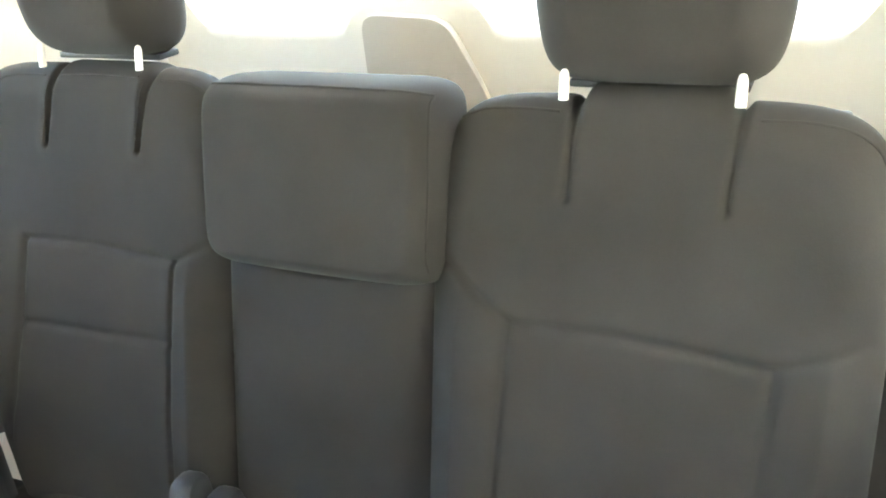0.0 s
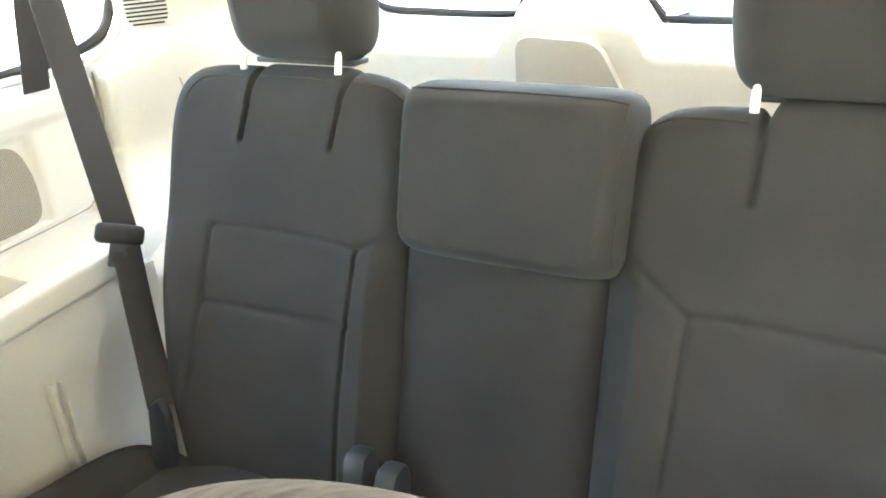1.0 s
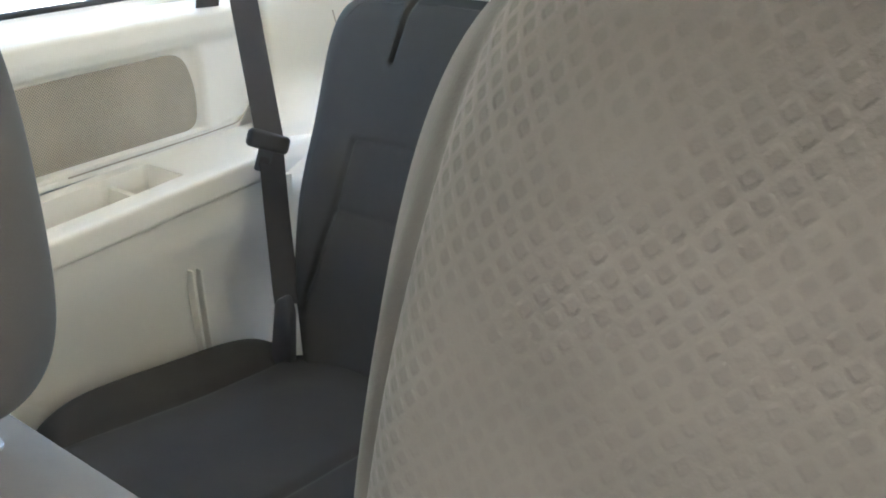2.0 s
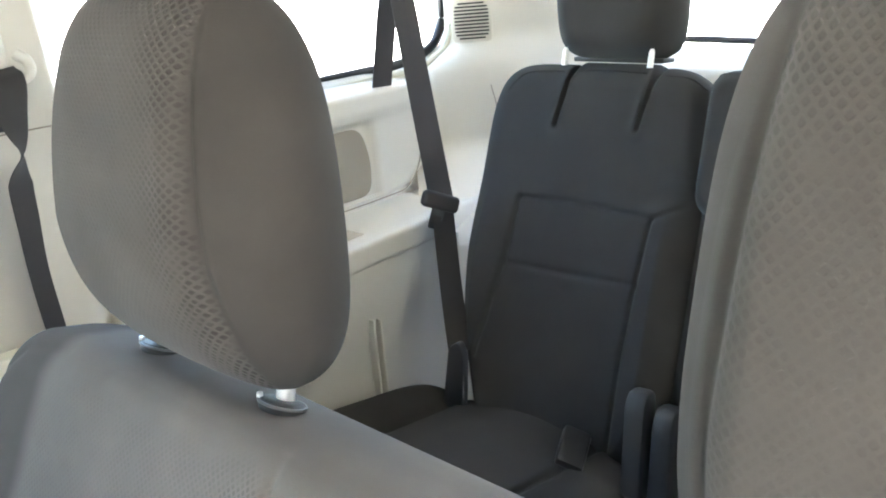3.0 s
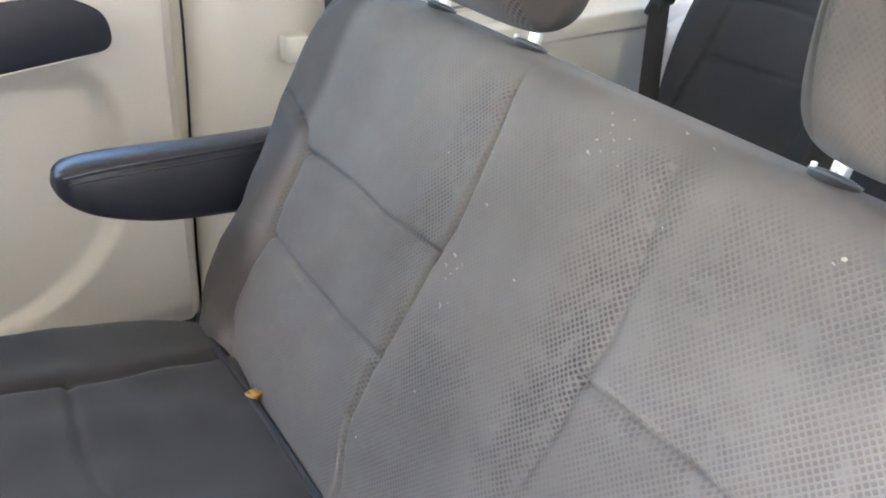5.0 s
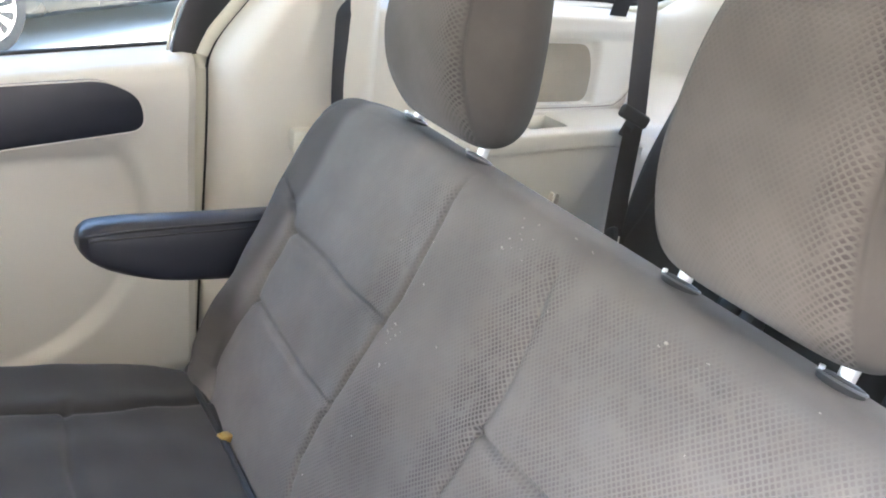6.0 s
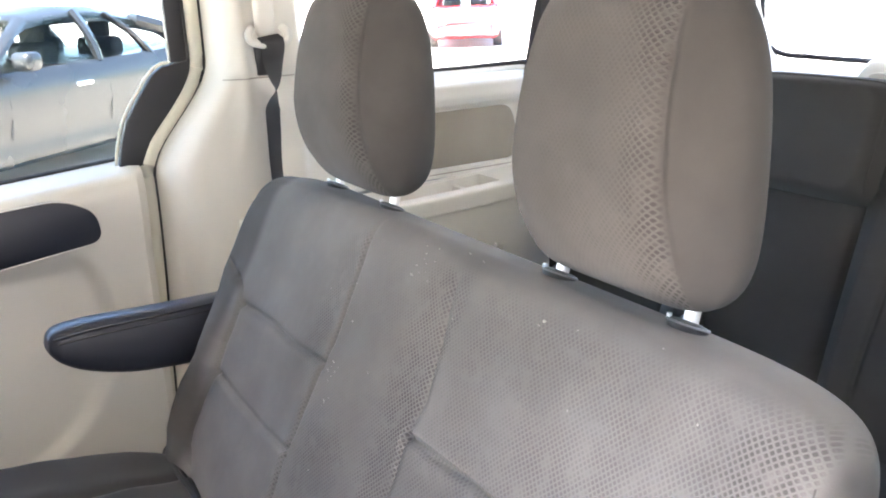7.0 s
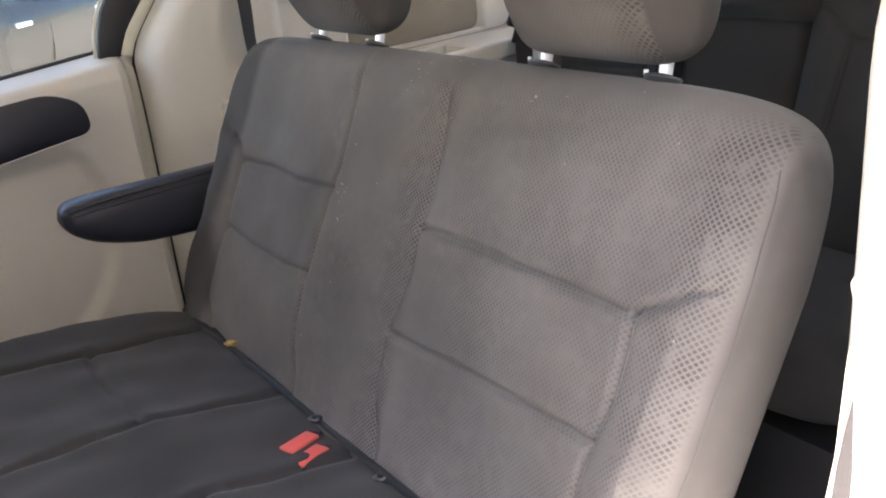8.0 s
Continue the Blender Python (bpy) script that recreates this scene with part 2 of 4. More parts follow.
def outline_bm(points, axis, at, thick, bevel=0.003):
    """A plate with that outline in the two other axes, from at to at + thick along axis."""
    bm = bmesh.new()
    order = {"x": lambda a, b: (at, a, b), "y": lambda a, b: (a, at, b), "z": lambda a, b: (a, b, at)}[axis]
    face = bm.faces.new([bm.verts.new(order(*p)) for p in points])
    made = bmesh.ops.extrude_face_region(bm, geom=[face])
    step = Vector([thick if c == axis else 0 for c in "xyz"])
    bmesh.ops.translate(bm, verts=[v for v in made["geom"] if isinstance(v, bmesh.types.BMVert)], vec=step)
    bmesh.ops.recalc_face_normals(bm, faces=bm.faces[:])
    if bevel:
        edges = [e for e in bm.edges if len(e.link_faces) == 2 and e.calc_face_angle(0) > 0.6 and any(len(f.verts) > 4 for f in e.link_faces)]
        bmesh.ops.bevel(bm, geom=edges, offset=bevel, segments=2, affect="EDGES", profile=0.5)
    return bm


def rounded(points, r, steps=5):
    """The outline with its corners rounded off."""
    out, n = [], len(points)
    for i, p in enumerate(points):
        p, a, b = Vector(p), Vector(points[i - 1]), Vector(points[(i + 1) % n])
        k = min(r, 0.45 * (a - p).length, 0.45 * (b - p).length)
        s, e = p + (a - p).normalized() * k, p + (b - p).normalized() * k
        for j in range(steps + 1):
            t = j / steps
            out.append(tuple((1 - t) ** 2 * s + 2 * t * (1 - t) * p + t**2 * e))
    return out


def away(x, z, line):
    """Distance of grid points from a broken line."""
    best = np.full(x.shape, 9.0)
    for (ax, az), (bx, bz) in zip(line, line[1:]):
        dx, dz = bx - ax, bz - az
        k = np.clip(((x - ax) * dx + (z - az) * dz) / (dx * dx + dz * dz + 1e-12), 0, 1)
        best = np.minimum(best, np.hypot(x - ax - k * dx, z - az - k * dz))
    return best


def grid_faces(na, nb, flip=False):
    i, j = np.meshgrid(np.arange(na - 1), np.arange(nb - 1), indexing="ij")
    q = np.stack([i * nb + j, (i + 1) * nb + j, (i + 1) * nb + j + 1, i * nb + j + 1], -1).reshape(-1, 4)
    return q[:, ::-1] if flip else q


def pad(name, x0, x1, z0, z1, front, back, r, n_top=6.0, n_bot=8.0, seams=(), bulge=None, warp=None, cells=(120, 90), zones=None, materials=(), parent=None, label="", wrinkle=0.0015):
    """An upholstered pad: a soft-cornered block seen along y, its front towards -y, with sewn grooves and bulges."""
    na, nb = cells
    a, b = (np.linspace(-1, 1, n) for n in (na, nb))
    a, b = (0.55 * s + 0.45 * np.sin(np.pi / 2 * s) for s in (a, b))
    A, B = np.meshgrid(a, b, indexing="ij")
    n = np.where(B > 0, n_top, n_bot)
    m = np.maximum(np.abs(A), np.abs(B))
    ln = np.maximum((np.abs(A) ** n + np.abs(B) ** n) ** (1 / n), 1e-9)
    k = np.where(m > 0, m / ln, 1)
    X, Z = (x0 + x1) / 2 + A * k * (x1 - x0) / 2, (z0 + z1) / 2 + B * k * (z1 - z0) / 2
    wx, wz = np.abs(A) ** 8 + 1e-9, np.abs(B) ** 8 + 1e-9
    rim = (1 - m) * (wx * (x1 - x0) + wz * (z1 - z0)) / (wx + wz) / 2
    f = np.sqrt(np.maximum(0, 1 - (1 - np.clip(rim / r, 0, 1)) ** 2))
    YF, YB = -front * f, back * f
    inner = np.clip(rim / r, 0, 1)
    if bulge is not None:
        YF = YF - bulge(X, Z) * inner
    for line, width, depth in seams:
        d = away(X, Z, line)
        YF = YF + inner * depth * (np.exp(-((d / width) ** 2)) - 0.18 * np.exp(-(((d - 2.8 * width) / (2.6 * width)) ** 2)))
    if wrinkle:
        w = np.array([noise.noise(Vector((x * 14, z * 14, len(name)))) + 1.6 * noise.noise(Vector((x * 6, z * 5, 3.0))) for x, z in zip(X.ravel(), Z.ravel())]).reshape(X.shape)
        YF = YF + wrinkle * w * inner
    if warp is not None:
        X, YF, ZF = warp(X, YF, Z)
        _, YB, _ = warp(X, YB, Z)
        Z = ZF
    front_v, back_v = np.stack([X, YF, Z], -1).reshape(-1, 3), np.stack([X, YB, Z], -1).reshape(-1, 3)
    idx = np.arange(na * nb).reshape(na, nb)
    edge = np.zeros((na, nb), bool)
    edge[0], edge[-1], edge[:, 0], edge[:, -1] = True, True, True, True
    back_index = np.where(edge, idx, idx + na * nb).ravel()
    ff, fb = grid_faces(na, nb), back_index[grid_faces(na, nb, True)]
    me = bpy.data.meshes.new(name)
    me.from_pydata(np.concatenate([front_v, back_v]).tolist(), [], np.concatenate([ff, fb]).tolist())
    if zones is not None:
        c = front_v[ff].mean(1)
        pick = np.concatenate([zones(c[:, 0], c[:, 2]).astype(np.int32), np.zeros(len(fb), np.int32)])
        me.polygons.foreach_set("material_index", pick)
    bm = bmesh.new()
    bm.from_mesh(me)
    bmesh.ops.delete(bm, geom=[v for v in bm.verts if not v.link_faces], context="VERTS")
    bm.to_mesh(me)
    bm.free()
    for mat in materials:
        me.materials.append(mat)
    me.polygons.foreach_set("use_smooth", [True] * len(me.polygons))
    ob = new(name, me)
    ob.parent = parent
    if label:
        tagged(ob, label)
    return ob


def relief(name, us, vs, place, thick, material, parent=None, label="", kind=""):
    """A moulded panel: place(u, v) gives x, y, z over the grid; thick is a shift that makes its back."""
    U, V = np.meshgrid(us, vs, indexing="ij")
    top = np.stack(np.broadcast_arrays(*place(U, V)), -1).reshape(-1, 3)
    na, nb = U.shape
    n = na * nb
    idx = np.arange(n).reshape(na, nb)
    rim = np.concatenate([idx[:, 0], idx[-1, 1:], idx[-2::-1, -1], idx[0, -2:0:-1]])
    nxt = np.roll(rim, -1)
    faces = grid_faces(na, nb).tolist() + (grid_faces(na, nb, True) + n).tolist() + np.stack([rim, rim + n, nxt + n, nxt], -1).tolist()
    me = bpy.data.meshes.new(name)
    me.from_pydata(np.concatenate([top, top + np.array(thick)]).tolist(), [], faces)
    bm = bmesh.new()
    bm.from_mesh(me)
    bmesh.ops.recalc_face_normals(bm, faces=bm.faces[:])
    bm.to_mesh(me)
    bm.free()
    ob = finish(name, me, material, parent, label)
    return tagged(ob, kind=kind)


def step(x, a, b):
    t = np.clip((x - a) / (b - a), 0, 1)
    return t * t * (3 - 2 * t)


# ---- the outdoors ----
GROUND = -0.33
bm = bmesh.new()
bmesh.ops.create_grid(bm, x_segments=8, y_segments=8, size=400)
ground = part("ground", bm, ASPHALT)
ground.location = (0, 0, GROUND)
tagged(ground, "pale sunlit concrete of a parking lot", "ground", kind="structure")

# Unseen wall, added to hold back low light from the open door side.
SHADE_WALL = surface("dark_stucco", (0.18, 0.17, 0.16), 0.9, grain=40, grain_bump=0.5, stain=0.7, stain_amount=0.25, distance=0.01)
bm = box_bm(3.6, 4.0, -9.0, 9.0, GROUND, 3.4, 0.01)
tagged(part("wall_lot", bm, SHADE_WALL, smooth=False), "added dark wall, out of view, that shades the open door side", "wall", kind="structure")

TYRE = surface("tyre_rubber", (0.02, 0.02, 0.02), 0.85)
RIM = surface("alloy_rim", (0.6, 0.6, 0.62), 0.3, metal=0.9)
SIDE_GLASS = glass("car_side_glass", (0.50, 0.56, 0.55))
PALE_GLASS = surface("pale_car_glass", (0.32, 0.33, 0.33), 0.25, stain_amount=0.05, grain_bump=0.0)
LAMP_GLASS = surface("lamp_lens", (0.7, 0.7, 0.7), 0.1, coat=1.0)


def car(label, paint, m, length=4.75, height=1.46, width=1.84, panes=None):
    """A saloon with its nose towards -y, standing on z = 0."""
    panes = panes or SIDE_GLASS
    top = thing("parked_car", label, "car", m=m)
    L, H, W = length / 2, height, width / 2
    body_top = [(-L, 0.62), (-L + 0.12, 0.72), (-L + 0.9, 0.93), (-L + 1.45, 0.98), (L - 1.0, 1.02), (L - 0.35, 1.02), (L - 0.05, 0.9), (L, 0.7)]
    ys = np.linspace(-L, L, 40)
    tops = np.interp(ys, *zip(*body_top))
    rings = []
    for y, z in zip(ys, tops):
        e = min(1.0, 0.74 + 0.26 * math.sqrt(max(0.0, 1 - (abs(y) / L) ** 8)))
        low = 0.2 + 0.12 * max(0, (abs(y) - L + 0.6) / 0.6)
        w = W * e
        half = [(0, low), (w * 0.84, low), (w * 0.925, low + 0.05), (w * 0.945, low + 0.12), (w * 0.925, low + 0.16), (w * 0.955, low + 0.3), (w, z - 0.34), (w * 0.999, z - 0.2), (w * 0.985, z - 0.08), (w * 0.93, z - 0.015), (w * 0.8, z + 0.005), (0, z + 0.03)]
        rings.append([(x, y, zz) for x, zz in half] + [(-x, y, zz) for x, zz in half[-2:0:-1]])
    bm = loft_bm(rings)
    part("body", bm, paint, top)
    cab = [(-L + 1.25, 0.95), (-L + 2.05, H - 0.06), (-L + 2.6, H), (L - 1.75, H - 0.01), (L - 1.2, H - 0.12), (L - 0.45, 0.98)]
    rings = []
    for y in np.linspace(cab[1][0] - 0.06, cab[4][0] + 0.05, 20):
        z = float(np.interp(y, *zip(*cab)))
        wt = W * 0.66
        half = [(0, z - 0.03), (wt - 0.02, z - 0.06), (wt + 0.055, z - 0.115), (wt + 0.045, z - 0.06), (wt - 0.05, z), (0, z + 0.02)]
        rings.append([(x, y, zz) for x, zz in half] + [(-x, y, zz) for x, zz in half[-2:0:-1]])
    part("roof", loft_bm(rings), paint, top)
    for s in (-1, 1):
        sill, rail = s * (W * 0.9), s * (W * 0.66 + 0.02)
        for lo, hi, r in ((-L + 1.4, cab[1][0], 0.06), (-L + 2.73, -L + 2.7, 0.075), (L - 1.26, L - 1.66, 0.055), (L - 0.66, cab[4][0] - 0.04, 0.13)):
            part("roof_pillar", tube_bm(smooth_path([(sill, lo, 0.97), ((sill + rail) / 2 + s * 0.03, (lo + hi) / 2, 1.2), (rail, hi, float(np.interp(hi, *zip(*cab))) - 0.05)], 5), r, 8, 0.6), paint, top)
    for y, w in ((-L + 2.35, 0.24), (L - 1.5, 0.24)):
        for x in (-0.36, 0.36):
            part("seat", box_bm(x - w, x + w, y, y + 0.16, 0.75, 1.16, 0.06, 3), BLACK, top)
            part("headrest", box_bm(x - 0.12, x + 0.12, y + 0.05, y + 0.14, 1.14, 1.3, 0.04, 3), BLACK, top)
    for s in (-1, 1):
        for pane in ([(-L + 1.6, 1.0), (-L + 2.2, H - 0.12), (-L + 2.62, H - 0.085), (-L + 2.68, 1.0)], [(-L + 2.78, 1.0), (-L + 2.74, H - 0.085), (L - 1.72, H - 0.1), (L - 1.3, 1.03)], [(L - 1.22, 1.03), (L - 1.6, H - 0.11), (L - 1.35, H - 0.15), (L - 0.85, 1.06)]):
            bm = bmesh.new()
            vs = []
            for y, z in rounded(pane, 0.05, 3):
                h = (z - 0.9) / (H - 0.9)
                vs.append(bm.verts.new((s * (W * (0.92 - 0.235 * h) + 0.014), y, z)))
            face = bm.faces.new(vs)
            made = bmesh.ops.extrude_face_region(bm, geom=[face])
            bmesh.ops.translate(bm, verts=[v for v in made["geom"] if isinstance(v, bmesh.types.BMVert)], vec=(-s * 0.005, 0, 0))
            bmesh.ops.recalc_face_normals(bm, faces=bm.faces[:])
            part("side_window", bm, panes, top, smooth=False)
        part("door_mirror", box_bm(s * (W + 0.12) - 0.1, s * (W + 0.12) + 0.1, -L + 1.55, -L + 1.72, 0.98, 1.13, 0.05, 3), paint, top)
        for y in (-L + 2.37, L - 1.27):
            part("door_handle", box_bm(s * (W + 0.01) - 0.02, s * (W + 0.01) + 0.02, y - 0.1, y + 0.1, 0.79, 0.83, 0.01), CHROME, top, "chrome handle")
        for y in (-L + 1.52, -L + 2.72, L - 1.12):
            part("door_gap", tube_bm(smooth_path([(s * W * 0.955, y, 0.44), (s * W * 0.988, y, 0.60), (s * W * 0.997, y, 0.76), (s * W * 0.970, y, 0.93)], 4), 0.0045, 6), RUBBER, top)
        part("headlight", box_bm(s * W * 0.68 - 0.2, s * W * 0.68 + 0.2, -L - 0.005, -L + 0.25, 0.56, 0.7, 0.05, 3), LAMP_GLASS, top)
        for y in (-L + 0.92, L - 1.02):
            x = s * (W - 0.1)
            wheel = part("wheel", tube_bm([(x - 0.11, y, 0.33), (x + 0.11, y, 0.33)], 0.33, 28), TYRE, top)
            part("rim", tube_bm([(x + s * 0.10, y, 0.33), (x + s * 0.118, y, 0.33)], 0.23, 24), RIM, wheel)
            gap = [(r * math.sin(a), 0.33 + r * math.cos(a)) for r, a in ((0.085, -0.14), (0.085, 0.14), (0.20, 0.16), (0.212, 0.0), (0.20, -0.16))]
            for k in range(10):
                a = k * math.pi / 5
                turned = [(y + u * math.cos(a) - (v - 0.33) * math.sin(a), 0.33 + u * math.sin(a) + (v - 0.33) * math.cos(a)) for u, v in gap]
                part("spoke_gap", outline_bm(turned, "x", x + s * 0.116, s * 0.005, 0), TYRE, wheel)
    part("grille", box_bm(-0.5, 0.5, -L - 0.01, -L + 0.1, 0.36, 0.56, 0.03), BLACK, top)
    part("windscreen", outline_bm(rounded([(-0.72, 0.0), (0.72, 0.0), (0.58, 0.78), (-0.58, 0.78)], 0.08), "z", 0, 0.02, 0), panes, top).matrix_basis = Matrix.Translation((0, -L + 1.28, 1.0)) @ pose(0, 0, 0, 31)
    return top


DARK_PAINT = surface("black_car_paint", (0.012, 0.013, 0.014), 0.26, metal=0.0, coat=0.0, spec=0.4, stain=1, stain_amount=0.05, grain_bump=0.0)
RED_PAINT = surface("red_car_paint", (0.35, 0.015, 0.02), 0.3, coat=0.8, stain=1, stain_amount=0.05)
WHITE_PAINT = surface("white_car_paint", (0.75, 0.75, 0.75), 0.35, coat=0.6, stain=1, stain_amount=0.03)
car("black saloon parked beside the van", DARK_PAINT, pose(-7.94, 0.20, GROUND, 0, 0, 40))
car("white car parked behind the van", WHITE_PAINT, pose(-3.2, 7.6, GROUND, 0, 0, 70), height=1.6, panes=PALE_GLASS)
car("bright red car parked across the lot", RED_PAINT, pose(-19.2, 12.7, GROUND, 0, 0, 56), height=1.5)

# ---- the van's shell: floor, roof, outer walls ----
FLOOR, ROOF = 0.10, 1.52
floor = part("floor", box_bm(-0.94, 0.94, -2.6, 1.42, FLOOR - 0.06, FLOOR, 0), CARPET, smooth=False)
tagged(floor, "black carpeted van floor", "floor", kind="structure")
ceiling = relief("ceiling", np.linspace(-0.94, 0.94, 40), np.linspace(-2.6, 1.3, 40), lambda u, v: (u, v, ROOF - 0.10 * np.abs(u / 0.94) ** 4 - 0.05 * np.clip(v - 0.6, 0, 1) ** 2), (0, 0, 0.05), LINER)
tagged(ceiling, "greyish beige cloth headliner of the van", "ceiling", kind="structure")


def wall(name, label, boxes, material):
    """Plain outer body work made of butted boxes, one object."""
    bm = bmesh.new()
    for b in boxes:
        piece = box_bm(*b, bevel=0)
        me = bpy.data.meshes.new("piece")
        piece.to_mesh(me)
        piece.free()
        bm.from_mesh(me)
        bpy.data.meshes.remove(me)
    return tagged(part(name, bm, material, smooth=False), label, "wall", kind="structure")


wall("wall_left", "grey painted body side of the van with window openings",
     [(-0.99, -0.90, -2.6, -1.15, -0.08, 0.862), (-0.99, -0.90, -1.15, -0.02, -0.08, 0.78), (-0.99, -0.90, -0.02, 1.40, -0.08, 0.862), (-0.99, -0.90, 0.22, 1.40, 0.862, 0.955), (-0.99, -0.90, -0.02, 0.22, 0.955, 1.42),
      (-0.99, -0.90, -0.02, 0.22, 0.862, 0.955), (-0.99, -0.90, 1.14, 1.40, 0.955, 1.42), (-0.99, -0.90, -1.32, -1.15, 0.862, 1.42), (-0.99, -0.90, -2.6, -2.30, 0.862, 1.42), (-0.99, -0.90, -2.6, 1.40, 1.42, 1.50)], PAINT)
wall("wall_right", "grey painted body side of the van with an open sliding door",
     [(0.90, 0.99, 0.10, 1.40, -0.08, 0.955), (0.90, 0.99, -0.02, 0.24, 0.955, 1.42), (0.90, 0.99, 1.14, 1.40, 0.955, 1.42), (0.90, 0.99, -2.6, 1.40, 1.42, 1.50),
      (0.90, 0.99, -2.6, -1.10, -0.08, 0.862), (0.90, 0.99, -1.32, -1.10, 0.862, 1.42), (0.90, 0.99, -2.6, -2.30, 0.862, 1.42)], PAINT)
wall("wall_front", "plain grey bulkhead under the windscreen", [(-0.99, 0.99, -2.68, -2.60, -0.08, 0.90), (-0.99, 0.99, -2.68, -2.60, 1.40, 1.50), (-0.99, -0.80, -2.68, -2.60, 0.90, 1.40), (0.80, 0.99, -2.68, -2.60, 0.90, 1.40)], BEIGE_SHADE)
# Made-up full-width screen at the front seats; its height limits windscreen light.
wall("wall_partition", "added dark screen, out of view, that blocks light from the front", [(-0.89, 0.89, -1.56, -1.50, -0.08, 1.07)], BLACK)
wall("wall_back", "grey painted tailgate of the van with a wide window",
     [(-0.99, 0.99, 1.40, 1.46, -0.08, 0.955), (-0.99, -0.66, 1.40, 1.46, 0.955, 1.40), (0.66, 0.99, 1.40, 1.46, 0.955, 1.40), (-0.99, 0.99, 1.40, 1.46, 1.40, 1.54)], PAINT)


def pane(name, bm, label, material=GLASS):
    ob = part(name, bm, material, smooth=False)
    ob.visible_shadow = False
    return tagged(ob, label, "window", kind="structure")


pane("window_1", box_bm(-0.915, -0.911, -1.15, -0.02, 0.78, 1.42, 0), "tinted side glass of the closed sliding door", PRIVACY)
pane("window_2", box_bm(-0.915, -0.911, 0.22, 1.14, 0.955, 1.42, 0), "lightly tinted rear quarter glass")
pane("window_3", box_bm(0.911, 0.915, 0.24, 1.14, 0.955, 1.42, 0), "lightly tinted rear quarter glass")
pane("window_4", box_bm(-0.66, 0.66, 1.425, 1.429, 0.955, 1.40, 0), "lightly tinted tailgate glass")
pane("window_5", box_bm(-0.80, 0.80, -2.645, -2.641, 0.90, 1.40, 0), "wide windscreen glass of the van")
pane("window_6", box_bm(-0.915, -0.911, -2.30, -1.32, 0.862, 1.42, 0), "lightly tinted front side glass")
pane("window_7", box_bm(0.911, 0.915, -2.30, -1.32, 0.862, 1.42, 0), "lightly tinted front side glass")


# ---- interior trim ----
def quarter_trim(s):
    """Moulded trim beside the rear bench; s is the side of the van."""
    ys, zs = np.linspace(0.188, 0.945, 110), np.linspace(0.735, 0.985, 60)

    def upper(y, z):
        x = -0.82 - 0.05 * step(z, 0.955, 0.985) + 0.012 * step(z, 0.90, 0.93) * (1 - step(z, 0.95, 0.985))
        gr = step(y, 0.36, 0.375) * (1 - step(y + 0.10 * np.clip(z - 0.86, 0, 1) ** 1.5 * 8, 0.767, 0.787)) * step(z, 0.75, 0.757) * (1 - step(z, 0.894, 0.909))
        x = x - 0.014 * gr - 0.035 * step(y, 0.90, 0.945)
        x = x - 0.004 * np.exp(-((away(y, z, [(0.925, 0.985), (0.92, 0.89), (0.895, 0.80), (0.86, 0.757), (0.80, 0.747), (0.2, 0.743)]) / 0.003) ** 2))
        return s * x, y, z

    t = thing("quarter_trim", "moulded beige plastic trim beside the rear seat", "trim", kind="structure")
    relief("upper_panel", ys, zs, upper, (s * -0.015, 0, 0), BEIGE, t)
    part("panel_joint", tube_bm(smooth_path([(s * -0.8255, 0.926, 0.965), (s * -0.8175, 0.92, 0.89), (s * -0.8185, 0.895, 0.80), (s * -0.8185, 0.86, 0.757), (s * -0.8185, 0.80, 0.747), (s * -0.8185, 0.5, 0.745)], 6), 0.0013, 6), BEIGE_SHADE, t)
    plate = rounded([(0.372, 0.757), (0.767, 0.757), (0.772, 0.83), (0.752, 0.894), (0.372, 0.894)], 0.03, 6)
    part("speaker_grille", outline_bm(plate, "x", s * -0.8335, s * 0.003, 0), PERFORATED, t, "perforated taupe speaker grille")
    ys2, zs2 = np.linspace(0.188, 0.80, 90), np.linspace(FLOOR, 0.70, 50)

    def lower(y, z):
        x = -0.668 + 0.018 * step(z, 0.50, 0.66) - 0.03 * (1 - step(z, 0.1, 0.45)) + 0.05 * step(y, 0.72, 0.95)
        return s * x, y, z

    relief("lower_panel", ys2, zs2, lower, (s * -0.02, 0, 0), BEIGE, t)
    # ledge with an open bin behind its rounded lip
    us, vs = np.linspace(-0.655, -0.822, 50), np.linspace(0.188, 0.90, 100)

    def ledge(u, v):
        lip = step(-u, 0.655, 0.668)
        z = 0.700 + 0.028 * np.sqrt(lip) + 0.012 * step(v, 0.3, 0.8)
        hole = step(-u, 0.70, 0.705) * (1 - step(-u, 0.79, 0.795)) * step(v, 0.34, 0.345) * (1 - step(v, 0.62, 0.626))
        wall_gap = step(v, 0.545, 0.548) * (1 - step(v, 0.556, 0.559))
        return s * u, v, z - 0.055 * hole * (1 - 0.75 * wall_gap)

    relief("ledge", us, vs, ledge, (0, 0, -0.03), BEIGE, t)
    lip = []
    for y in list(np.linspace(0.188, 0.78, 20)) + [0.79, 0.797, 0.80]:
        e = 1 - 0.5 * max(0.0, (y - 0.78) / 0.02) ** 2
        zt = 0.7345 + 0.012 * float(step(np.array(y), 0.3, 0.8))
        lip.append([(s * (-0.658 + 0.017 * e * math.copysign(abs(math.cos(k)) ** 0.4, math.cos(k))), y, zt - 0.022 + 0.022 * e * math.copysign(abs(math.sin(k)) ** 0.4, math.sin(k))) for k in (2 * math.pi * q / 28 for q in range(28))])
    part("ledge_lip", loft_bm(lip), BEIGE, t)
